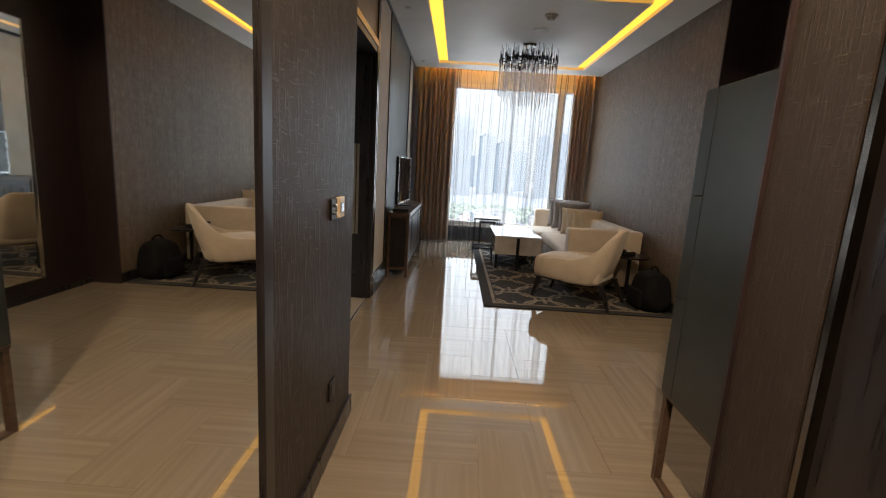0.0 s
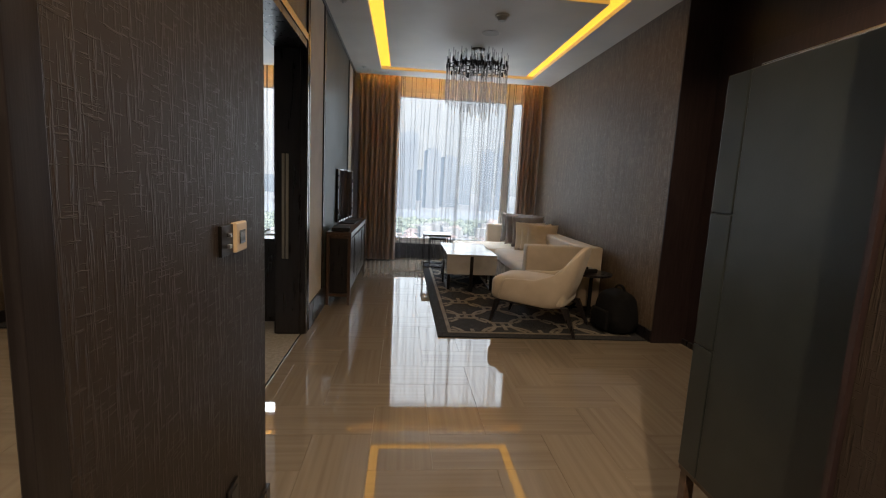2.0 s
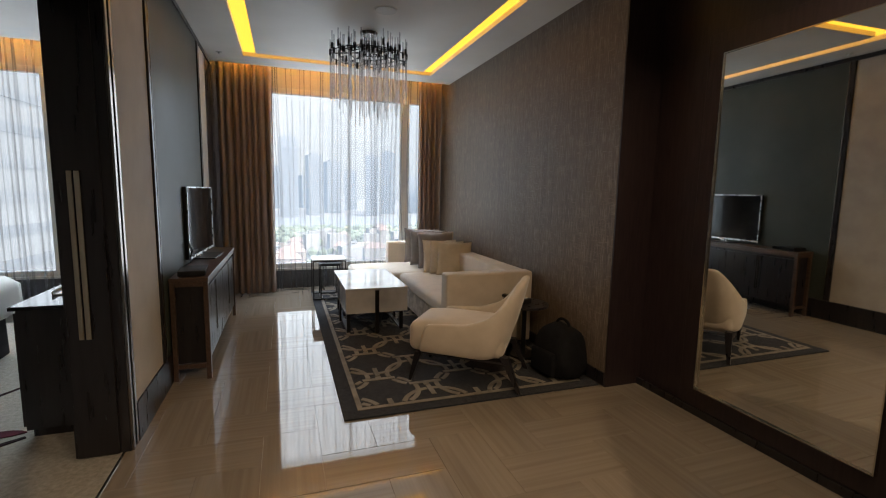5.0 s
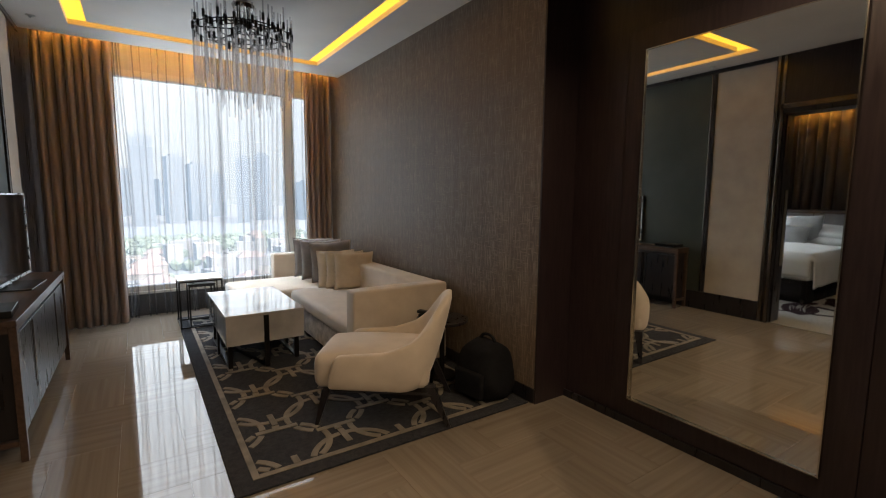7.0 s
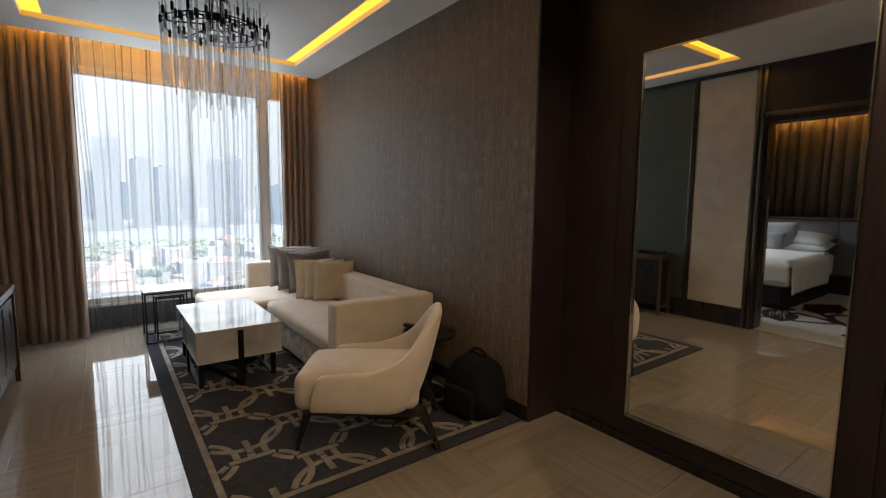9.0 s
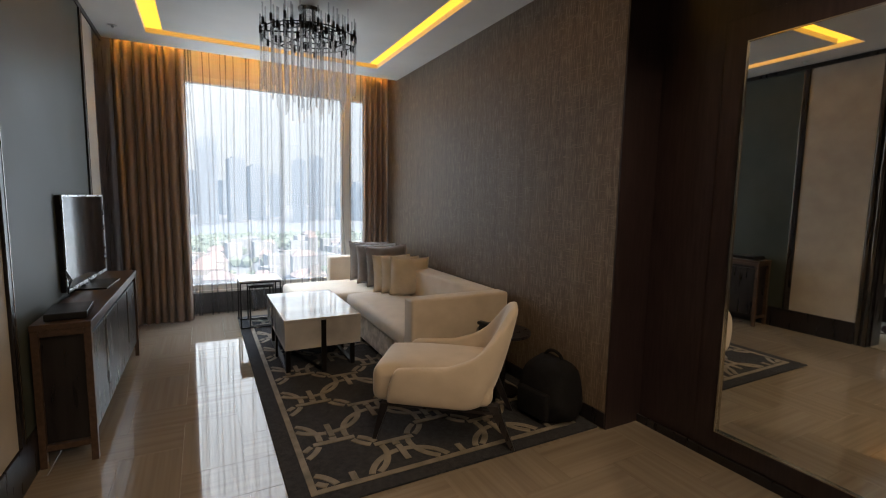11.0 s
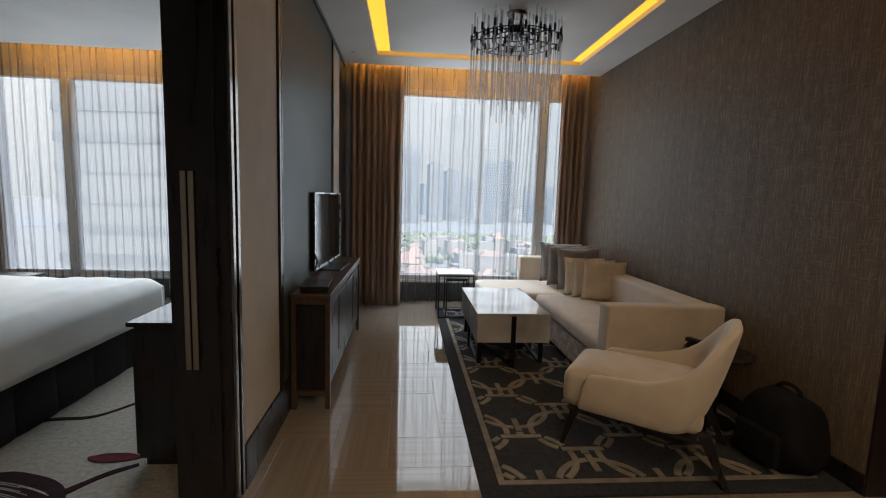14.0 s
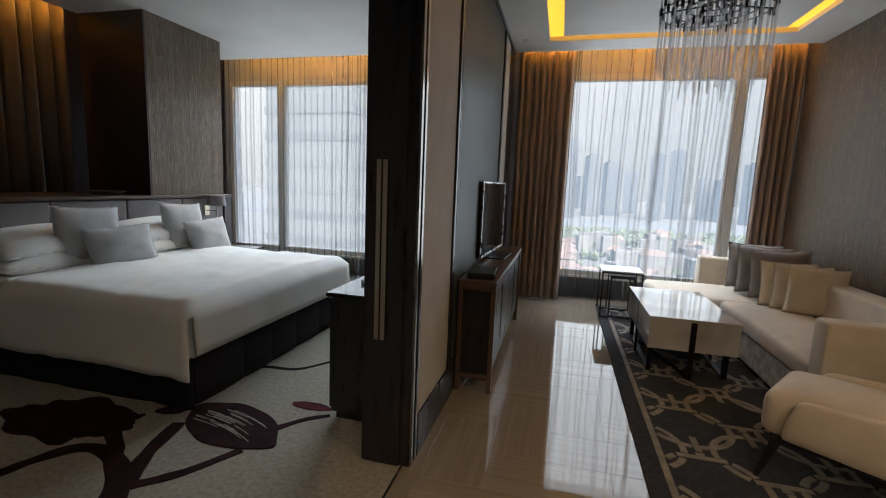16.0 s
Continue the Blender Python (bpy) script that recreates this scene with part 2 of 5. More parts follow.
def part(name, bm, material, parent=None, label="", smooth=False):
    ob = new(name, mesh_of(name, bm, material, smooth))
    if parent:
        ob.parent = parent
    return tagged(ob, label) if label else ob


def box(name, material, parent, *limits, bevel=0.0, label="", seg=2):
    return part(name, slab(bmesh.new(), *limits, bevel=bevel, seg=seg), material, parent, label, smooth=False)


def structure(name, material, *limits, label="", category="", bevel=0.0):
    return tagged(box(name, material, None, *limits, bevel=bevel), label, category, "", "structure")


def thing(name, label, category, at=(0, 0, 0), turn=0, group=""):
    ob = new(name)
    ob.matrix_world = pose(*at, 0, 0, turn)
    return tagged(ob, label, category, group)


def rod(bm, a, b, r0, r1=None, n=8):
    """A round bar from a to b."""
    a, b = Vector(a), Vector(b)
    d = b - a
    m = Matrix.Translation((a + b) / 2) @ d.to_track_quat("Z", "Y").to_matrix().to_4x4()
    bmesh.ops.create_cone(bm, cap_ends=True, segments=n, radius1=r0, radius2=r0 if r1 is None else r1, depth=d.length, matrix=m)
    return bm


# ---- structure: living room and hall ----
structure("subfloor", PLASTER, XB - 0.3, 3.2, -2.3, 9.0, -0.30, -0.012, label="concrete slab under the floor finishes", category="floor")
floor = structure("floor", PLASTER, XL - 0.03, 2.72, -2.2, 8.72, -0.0118, -0.006, label="polished beige vein-cut marble floor", category="floor")
structure("floor_bedroom", CARPET, XB, XL - 0.03, YB, 8.72, -0.011, 0.0, label="beige bedroom carpet", category="carpet")
structure("threshold_trim", SILVEREDGE, XL - 0.036, XL - 0.024, YD0, YD1, -0.010, 0.004, label="thin metal threshold strip", category="trim")

# TV wall with the pocket-door end, and the header above the opening
structure("wall_tv", BLACKWOOD, -0.86, XL, YD1, YW + 0.2, 0, ZC + 0.2, label="dark wall between living room and bedroom", category="wall")
structure("wall_header", DARKWOOD, -0.86, XL, YD0, YD1, ZD, ZC + 0.2, label="dark wood panel above the bedroom opening", category="wall")
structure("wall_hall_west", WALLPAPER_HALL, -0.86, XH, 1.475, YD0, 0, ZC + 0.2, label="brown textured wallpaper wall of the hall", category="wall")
structure("wall_hall_mirror_back", DARKWOOD, -0.86, XH - 0.02, -2.2, 1.475, 0, ZC + 0.2, label="dark wall behind the hall mirror", category="wall")
structure("wall_sofa", WALLPAPER, XR, 2.95, YP, YW + 0.2, 0, ZC + 0.2, label="brown textured wallpaper wall behind the sofa", category="wall")
structure("wall_pier_face", DARKWOOD, XR + 0.002, XM, YP - 0.012, YP, 0, ZC, label="dark wood face of the wall pier", category="wall")
structure("wall_mirror", DARKWOOD, XM, 2.95, 1.1, YP, 0, ZC + 0.2, label="dark wood wall with the tall mirror", category="wall")
structure("wall_hall_east_door", BLACKWOOD, XC + 0.03, 1.25, -2.2, 1.258, 0, ZC + 0.2, label="black lacquered closet front beside the hall", category="wall")
structure("trim_closet", BRONZE, XC + 0.005, XC + 0.03, 1.236, 1.258, 0, ZC - 0.002, label="polished dark metal strip", category="trim")
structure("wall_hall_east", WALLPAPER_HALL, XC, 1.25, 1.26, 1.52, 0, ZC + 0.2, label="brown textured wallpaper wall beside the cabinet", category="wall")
structure("wall_foyer_back", DARKWOOD, 1.25, 2.95, 1.1, 1.25, 0, ZC + 0.2, label="dark wall behind the cabinet", category="wall")
structure("wall_hall_end", DARKWOOD, -0.86, 1.25, -2.35, -2.2, 0, ZC + 0.2, label="dark wall with the entrance behind", category="wall")

# ceiling with the light slot
def ceiling_mesh():
    bm = bmesh.new()
    z0, z1 = ZC, ZC + 0.06
    ox0, ox1, oy0, oy1 = -0.215, 2.01, 4.68, 7.70
    ix0, ix1, iy0, iy1 = -0.075, 1.87, 4.83, 7.55
    slab(bm, -0.86, ox0, -2.2, YCE, z0, z1)
    slab(bm, ox1, 2.95, -2.2, YCE, z0, z1)
    slab(bm, ox0, ox1, -2.2, oy0, z0, z1)
    slab(bm, ox0, ox1, oy1, YCE, z0, z1)
    slab(bm, ix0, ix1, iy0, iy1, z0, z1)
    slab(bm, -0.86, 2.95, -2.2, YCE, z1 + 0.08, z1 + 0.12)
    slab(bm, -0.86, 2.95, YCE, YW + 0.2, z1 + 0.12, z1 + 0.16)
    slab(bm, -0.86, 2.95, YCE - 0.012, YCE, z1, z1 + 0.12)
    return bm
tagged(part("ceiling", ceiling_mesh(), PLASTER), "white plaster ceiling with a recessed light slot", "ceiling", "", "structure")


def cove():
    bm = bmesh.new()
    z0, z1 = ZC + 0.045, ZC + 0.055
    slab(bm, -0.215, -0.075, 4.68, 7.70, z0, z1)
    slab(bm, 1.87, 2.01, 4.68, 7.70, z0, z1)
    slab(bm, -0.075, 1.87, 4.68, 4.83, z0, z1)
    slab(bm, -0.075, 1.87, 7.55, 7.70, z0, z1)
    return bm
tagged(part("cove_light", cove(), AMBER), "amber glowing light slot in the ceiling", "cove light", "", "structure")
tagged(box("pelmet_light", AMBER_HIDDEN, None, XL, XR, 8.255, 8.275, ZC + 0.085, ZC + 0.095), "amber light strip above the curtains", "strip light", "", "structure")

# unseen shields, added to keep the strips' reflection off the floor
structure("pelmet_light_shield", BLACKMETAL, -4.6, -0.9, 8.285, 8.335, ZC + 0.113, ZC + 0.118, label="thin unseen shield under the light strip", category="trim")
structure("pelmet_light_shield", BLACKMETAL, XL + 0.01, XR - 0.01, 8.235, 8.29, ZC + 0.078, ZC + 0.083, label="thin unseen shield under the light strip", category="trim")

# facade with the two windows
def facade(x0, x1, wx0, wx1, z0=0.29, z1=2.78):
    bm = bmesh.new()
    slab(bm, x0, wx0, YW, YW + 0.2, 0, ZC + 0.3)
    slab(bm, wx1, x1, YW, YW + 0.2, 0, ZC + 0.3)
    slab(bm, wx0, wx1, YW, YW + 0.2, 0, z0)
    slab(bm, wx0, wx1, YW, YW + 0.2, z1, ZC + 0.3)
    return bm
tagged(part("wall_window", facade(-0.61, 2.398, -0.45, 2.25), PLASTER), "painted window wall of the living room", "wall", "", "structure")
tagged(part("wall_bedroom_window", facade(XB - 0.2, -0.862, -4.95, -1.0), PLASTER), "painted window wall of the bedroom", "wall", "", "structure")


def window(name, x0, x1, z0, z1, mullions):
    w = tagged(new(name), "large cream-framed window with a city view", "window", "", "structure")
    y0, y1 = YW - 0.03, YW + 0.07
    box("window_frame", WHITEFRAME, w, x0, x0 + 0.06, y0, y1, z0, z1, bevel=0.004)
    box("window_frame", WHITEFRAME, w, x1 - 0.06, x1, y0, y1, z0, z1, bevel=0.004)
    box("window_frame", WHITEFRAME, w, x0 + 0.06, x1 - 0.06, y0, y1, z1 - 0.07, z1, bevel=0.004)
    box("window_frame", WHITEFRAME, w, x0 + 0.06, x1 - 0.06, y0, y1, z0, z0 + 0.06, bevel=0.004)
    edges = [x0 + 0.06]
    for a, b in mullions:
        box("mullion", WHITEFRAME, w, a, b, y0, y1, z0 + 0.06, z1 - 0.07, bevel=0.004)
        edges += [a, b]
    edges.append(x1 - 0.06)
    for a, b in zip(edges[::2], edges[1::2]):
        p = box("pane", PANE, w, a - 0.005, b + 0.005, YW + 0.02, YW + 0.028, z0 + 0.055, z1 - 0.065)
        p.visible_shadow = False
    box("window_sill", WHITEFRAME, w, x0, x1, YW - 0.07, YW - 0.03, z0 - 0.03, z0, bevel=0.004)
    return w
structure("wall_dado", GREYSTONE, -0.45, 2.25, YW - 0.012, YW - 0.002, 0.0, 0.255, label="dark grey panel below the window", category="wall")
structure("wall_dado", GREYSTONE, -4.95, -1.0, YW - 0.012, YW - 0.002, 0.0, 0.255, label="dark grey panel below the bedroom window", category="wall")
window("window_1", -0.45, 2.25, 0.29, 2.78, [(1.86, 1.99)])
window("window_2", -4.95, -1.0, 0.29, 2.78, [(-4.12, -4.0), (-2.5, -2.44)])

# bedroom shell
structure("wall_bedroom_west", DARKWOOD, XB - 0.2, XB, YB, YW, 0, ZC + 0.3, label="dark wall behind the bedroom drape", category="wall")
# this back wall is out of view; its pale colour bounces light at the bed
structure("wall_bedroom_back", FABRICPANEL, XB - 0.2, -0.862, YB - 0.15, YB, 0, ZC + 0.2, label="unseen plain greige bedroom wall, pale to bounce light", category="wall")
structure("wall_bedroom_column", WALLPAPER, -4.70, -3.92, 6.29, 7.28, 0, ZC, label="dark wallpapered column beside the bedroom window", category="wall")
structure("wall_column_lining", DARKWOOD, -4.70, -3.922, 6.272, 6.288, 1.16, ZC - 0.002, label="dark wood lining of the bedroom column", category="wall")
def bed_ceiling():
    bm = bmesh.new()
    slab(bm, -4.72, -0.86, YB, YCE - 0.1, ZC, ZC + 0.05)
    slab(bm, XB - 0.2, -0.86, YB, YW + 0.2, ZC + 0.2, ZC + 0.24)
    slab(bm, -4.72, -0.86, YCE - 0.112, YCE - 0.1, ZC + 0.05, ZC + 0.2)
    slab(bm, -4.72, -4.708, YB, YCE - 0.112, ZC + 0.05, ZC + 0.2)
    return bm
tagged(part("ceiling_bedroom", bed_ceiling(), PLASTER), "white plaster bedroom ceiling", "ceiling", "", "structure")
tagged(box("pelmet_light_bedroom", AMBER_HIDDEN, None, -4.6, -0.9, 8.30, 8.32, ZC + 0.12, ZC + 0.13), "amber light strip above the bedroom curtains", "strip light", "", "structure")
tagged(box("pelmet_light_headboard", AMBER_FAINT, None, -4.740, -4.726, YB + 0.1, 6.26, ZC + 0.09, ZC + 0.10), "amber light strip above the headboard drape", "strip light", "", "structure")

# ---- tall mirrors ----
mir = thing("wall_mirror", "tall dark-framed mirror on the dark wall", "mirror")
glass = box("mirror_glass", MIRROR, mir, -0.004, 0.004, -0.4775, 0.4775, -1.04, 1.04)
glass.matrix_world = pose(XM - 0.028, 3.5075, 1.22, 0, -0.35, -0.6)
box("mirror_frame", DARKWOOD, mir, XM - 0.012, XM, 2.9, 4.12, 0.05, 2.40, bevel=0.003)
for a, b, c, d in ((3.024, 3.03, 0.174, 2.266), (3.985, 3.991, 0.174, 2.266), (3.03, 3.985, 0.174, 0.18), (3.03, 3.985, 2.26, 2.266)):
    box("mirror_edge", SILVEREDGE, mir, XM - 0.040, XM - 0.012, a, b, c, d)
mir2 = thing("hall_mirror", "full-height mirror set in the hall wall", "mirror")
box("mirror_glass", MIRROR, mir2, XH - 0.02, -0.325, -1.2, 1.41, 0.02, ZC - 0.01)
box("mirror_frame", BLACKWOOD, mir2, XH - 0.02, -0.314, 1.41, 1.474, 0, ZC, bevel=0.003)


# ---- curtains ----
def folds(x0, x1, y, z0, z1, pitch, depth, seed, nz=6, flare=0.0, tuck=0.18):
    """A pleated cloth hanging in uneven folds between x0 and x1."""
    rnd = random.Random(seed)
    bm = bmesh.new()
    n = int((x1 - x0) / pitch * 10)
    ph = 0.0
    base = []
    for i in range(n + 1):
        ph += 2 * math.pi / 10 * (1.0 + 0.85 * noise.noise(Vector((i * 0.083, seed, 0))))
        base.append((x0 + (x1 - x0) * i / n, ph))
    rows = []
    for k in range(nz + 1):
        f = k / nz
        z = z0 + (z1 - z0) * f
        row = []
        for x, p in base:
            w = 0.6 + 0.7 * noise.noise(Vector((x * 3, z * 0.35, seed)))
            dy = depth * (math.sin(p) * (0.75 + 0.5 * w) + 0.3 * math.sin(p * 0.37 + seed))
            dx = tuck * pitch * math.cos(p) * (1 - 0.4 * f) + flare * (1 - f) * noise.noise(Vector((x * 1.3, seed, z * 0.5)))
            row.append(bm.verts.new((x + dx, y + dy, z)))
        rows.append(row)
    for a, b in zip(rows, rows[1:]):
        for i in range(n):
            bm.faces.new((a[i], a[i + 1], b[i + 1], b[i]))
    return bm


def solid(ob, t):
    m = ob.modifiers.new("thickness", "SOLIDIFY")
    m.thickness = t
    return ob

def drape(name, label, material, *args, t=0.004, **kw):
    ob = part(name, folds(*args, **kw), material, smooth=True)
    if t:
        solid(ob, t)
    return tagged(ob, label, "curtain")
drape("curtain", "taupe brown floor-length drape beside the window", DRAPE, -0.585, 0.07, 8.36, 0.015, ZC + 0.12, 0.078, 0.045, 3, nz=10)
drape("curtain", "taupe brown floor-length drape beside the sofa", DRAPE, 2.05, 2.38, 8.36, 0.015, ZC + 0.12, 0.066, 0.04, 5, nz=10)


def voile(x0, x1, y, z0, z1, gaps, widths, seed, sway, nz=14, spread=(0.45, 0.8, 1.0, 1.0, 1.5)):
    """Thin cloth, nearly flat, with narrow pleats folded over on themselves at uneven distances."""
    rnd_ = random.Random(seed)
    bm = bmesh.new()
    stations = []
    x = x0
    while x < x1:
        w, gap = rnd_.uniform(*widths), rnd_.choice(spread) * rnd_.uniform(*gaps)
        stations.append((x, w, gap, rnd_.random() * 6))
        x += gap
    rows = []
    for k in range(nz + 1):
        f = k / nz
        z = z0 + (z1 - z0) * f
        row = []
        for x, w, gap, ph in stations:
            drift = sway * (1 - f) ** 1.2 * noise.noise(Vector((x * 2.3, seed, f * 0.9)))
            ww = w * (0.75 + 0.5 * noise.noise(Vector((x * 9, f * 2.2, seed)))) * (1.25 - 0.35 * f)
            deep = 0.012 + 0.012 * math.sin(ph)
            for px, py in ((0, 0), (ww * 0.55, deep * 0.8), (ww, deep), (ww * 0.45, deep * 1.5), (0.0, deep * 1.3), (ww * 0.5, deep * 0.4), (ww, 0.0), (gap * 0.4, -0.012), (gap * 0.75, -0.008)):
                row.append(bm.verts.new((min(x1, x + drift + px), y + py + 0.012 * math.sin(x * 7 + ph), z)))
        rows.append(row)
    for a, b in zip(rows, rows[1:]):
        for i in range(len(a) - 1):
            bm.faces.new((a[i], a[i + 1], b[i + 1], b[i]))
    return bm
tagged(part("sheer_curtain", voile(0.0, 2.17, 8.50, 0.02, ZC + 0.12, (0.055, 0.105), (0.016, 0.038), 7, 0.16), SHEER, smooth=True), "see-through voile curtain with narrow pleats over the window", "curtain")
tagged(part("sheer_curtain", voile(-4.85, -0.95, 8.44, 0.02, ZC + 0.15, (0.075, 0.10), (0.024, 0.042), 9, 0.05, spread=(0.8, 1.0, 1.0, 1.2)), SHEER, smooth=True), "see-through voile curtain with narrow pleats over the bedroom window", "curtain")
ob = drape("curtain", "dark brown drape behind the headboard", DARKDRAPE, 0.0, 4.3, 0.0, 0.9, ZC + 0.15, 0.16, 0.04, 11)
ob.matrix_world = pose(-4.9, 1.95, 0, 0, 0, 90)

# ---- wall finishes ----
GREYCLOTH = surface("grey_velvet_cushion", (0.15, 0.132, 0.126), (0.24, 0.215, 0.205), 0.75, scale=9, bump=0.25, bump_scale=350, sheen=0.5)
BEIGECLOTH = surface("beige_satin_cushion", (0.62, 0.53, 0.40), (0.73, 0.64, 0.50), 0.6, scale=9, bump=0.2, bump_scale=350, sheen=0.5)
MOTTLED = surface("mottled_silver_velvet", (0.33, 0.305, 0.275), (0.62, 0.58, 0.53), 0.7, scale=14, bump=0.2, bump_scale=300, sheen=0.5, contrast=(0.4, 0.6))
WALNUT = surface("dark_walnut", (0.055, 0.032, 0.022), (0.105, 0.066, 0.046), 0.35, scale=7, stretch=(6, 0.6, 6), bump=0.1, bump_scale=70, bump_stretch=(4, 0.4, 4))
GREYLINEN = surface("grey_linen_cushion", (0.40, 0.395, 0.39), (0.50, 0.495, 0.49), 0.85, scale=9, bump=0.3, bump_scale=400, sheen=0.2)
HEADLEATHER = surface("grey_brown_headboard_leather", (0.15, 0.13, 0.125), (0.20, 0.18, 0.17), 0.5, scale=6, bump=0.2, bump_scale=180)
SKIRT = surface("black_bed_skirt_cloth", (0.010, 0.010, 0.013), (0.022, 0.021, 0.026), 0.85, scale=20, bump=0.2, bump_scale=250)
SCREEN = surface("dark_glass_screen", (0.006, 0.007, 0.008), (0.009, 0.010, 0.011), 0.08, scale=2, bump=0.0, rough_var=0.03)
SILVER = surface("silver_bezel", (0.55, 0.56, 0.57), (0.66, 0.67, 0.68), 0.28, metal=1.0, bump=0.03)
BLACKPLASTIC = surface("black_plastic", (0.008, 0.008, 0.009), (0.016, 0.016, 0.017), 0.4, scale=12, bump=0.08, bump_scale=200)
CREAMPLASTIC = surface("cream_plastic", (0.52, 0.40, 0.27), (0.58, 0.46, 0.32), 0.4, scale=12, bump=0.04)
GREYPLASTIC = surface("off_white_plastic", (0.50, 0.50, 0.48), (0.56, 0.56, 0.54), 0.45, scale=12, bump=0.04)
CRYSTAL = rod_glass("crystal_rod_glass")
NYLON = surface("black_nylon_bag_cloth", (0.004, 0.004, 0.005), (0.010, 0.010, 0.012), 0.85, scale=25, bump=0.5, bump_scale=220, spec=0.2)


def wall_strip(name, material, y0, y1, z0, z1, proud, label="", category="trim", bevel=0.002):
    return structure(name, material, XL, XL + proud, y0, y1, z0, z1, label=label, category=category, bevel=bevel)
wall_strip("panel_fabric", FABRICPANEL, 4.668, 5.27, 0.225, 2.85, 0.008, "greige fabric wall panel", "wall panel")
wall_strip("panel_lacquer", GREENPANEL, 5.335, 7.13, 0.225, 2.85, 0.008, "grey-green lacquered wall panel behind the television", "wall panel")
wall_strip("panel_fabric", FABRICPANEL, 7.195, 7.62, 0.225, 2.85, 0.008, "narrow greige fabric wall panel", "wall panel")
for y in (4.57, 4.628):
    wall_strip("trim_corner", BRONZE, y, y + 0.03, 0.0, 2.895, 0.014, "polished dark metal corner strip")
for y in (5.305, 7.165):
    wall_strip("trim_joint", BLACKWOOD, y - 0.03, y + 0.012, 0.225, 2.85, 0.02, "black wood strip between wall panels")
    wall_strip("trim_edge", BRONZE, y + 0.013, y + 0.024, 0.225, 2.85, 0.022, "polished dark metal edge strip")
wall_strip("trim_top", BLACKWOOD, 4.668, 8.05, 2.853, 2.895, 0.016, "thin black strip under the ceiling")
wall_strip("baseboard", BLACKWOOD, 4.668, 8.05, 0.0, 0.222, 0.016, "black lacquered baseboard", "baseboard")
structure("trim_header", BRONZE, XL, XL + 0.014, YD0 + 0.01, YD1 + 0.05, ZD + 0.005, ZD + 0.055, label="polished metal strip over the opening", category="trim")
structure("trim_opening", BLACKWOOD, -0.87, XL + 0.006, YD0 + 0.004, YD1 - 0.002, ZD - 0.05, ZD - 0.001, label="black lining of the bedroom opening", category="trim")
structure("baseboard", BLACKWOOD, XH, XH + 0.014, 1.48, YD0 + 0.012, 0.0, 0.10, label="black lacquered baseboard", category="baseboard", bevel=0.002)
structure("baseboard", BLACKWOOD, -0.62, XH + 0.014, YD0 + 0.001, YD0 + 0.013, 0.0, 0.10, label="black lacquered baseboard", category="baseboard", bevel=0.002)
structure("baseboard", BLACKWOOD, XR - 0.014, XR - 0.001, YP - 0.01, 8.0, 0.013, 0.11, label="black lacquered baseboard", category="baseboard", bevel=0.002)
structure("baseboard", BLACKWOOD, XM - 0.03, XM - 0.013, 1.3, YP - 0.013, 0.0, 0.05, label="black lacquered baseboard", category="baseboard", bevel=0.002)
structure("trim_wall_end", DARKWOOD, XC - 0.012, 1.262, 1.521, 1.534, 0, ZC - 0.002, label="dark wood end of the hall wall", category="trim")

pocket = thing("sliding_door", "black sliding door edge pushed into its pocket", "door")
box("panel", BLACKWOOD, pocket, -0.845, -0.66, YD1 - 0.018, YD1 - 0.001, 0.006, ZD - 0.055, bevel=0.002)
h = box("pull_handle", BLACKMETAL, pocket, -0.797, -0.738, YD1 - 0.024, YD1 - 0.018, 0.638, 1.482)
box("metal_strip", STEEL, h, -0.795, -0.773, YD1 - 0.030, YD1 - 0.024, 0.640, 1.480, bevel=0.002)
box("metal_strip", STEEL, h, -0.765, -0.742, YD1 - 0.030, YD1 - 0.024, 0.640, 1.480, bevel=0.002)

# mirrors get their thin bright edges in the mirror section; plates on the hall wall
sw = thing("light_switch", "black metal light switch plate on the wallpaper", "switch")
box("plate", BLACKMETAL, sw, XH, XH + 0.010, 2.07, 2.156, 1.074, 1.16, bevel=0.002)
for z in (1.1, 1.132):
    box("toggle", SILVER, sw, XH + 0.010, XH + 0.020, 2.105, 2.121, z - 0.006, z + 0.006, bevel=0.002)
th = thing("thermostat", "cream thermostat with a small grey display", "thermostat")
box("housing", CREAMPLASTIC, th, XH, XH + 0.018, 2.16, 2.248, 1.074, 1.162, bevel=0.004)
box("display", SCREEN, th, XH + 0.018, XH + 0.021, 2.182, 2.226, 1.098, 1.138, bevel=0.001)
so = thing("wall_socket", "dark socket plate low on the wallpaper", "socket")
box("plate", BLACKMETAL, so, XH, XH + 0.008, 2.09, 2.176, 0.27, 0.356, bevel=0.002)
box("insert", BLACKPLASTIC, so, XH + 0.008, XH + 0.011, 2.107, 2.159, 0.287, 0.339, bevel=0.001)

# ceiling fittings
sd = thing("smoke_detector", "white round smoke detector on the ceiling", "smoke detector", (1.03, 5.28, ZC))
part("base", rod(bmesh.new(), (0, 0, -0.018), (0, 0, 0), 0.066, 0.066, 28), GREYPLASTIC, sd)
part("sensor", rod(bmesh.new(), (0, 0, -0.052), (0, 0, -0.018), 0.034, 0.052, 28), GREYPLASTIC, sd)
cs = thing("ceiling_speaker", "round grey speaker grille flush in the ceiling", "speaker", (1.02, 5.80, ZC))
part("grille", rod(bmesh.new(), (0, 0, -0.006), (0, 0, 0), 0.088, 0.092, 32), GREYPLASTIC, cs)
part("ring", rod(bmesh.new(), (0, 0, -0.003), (0, 0, 0), 0.1, 0.1, 32), PLASTER, cs)
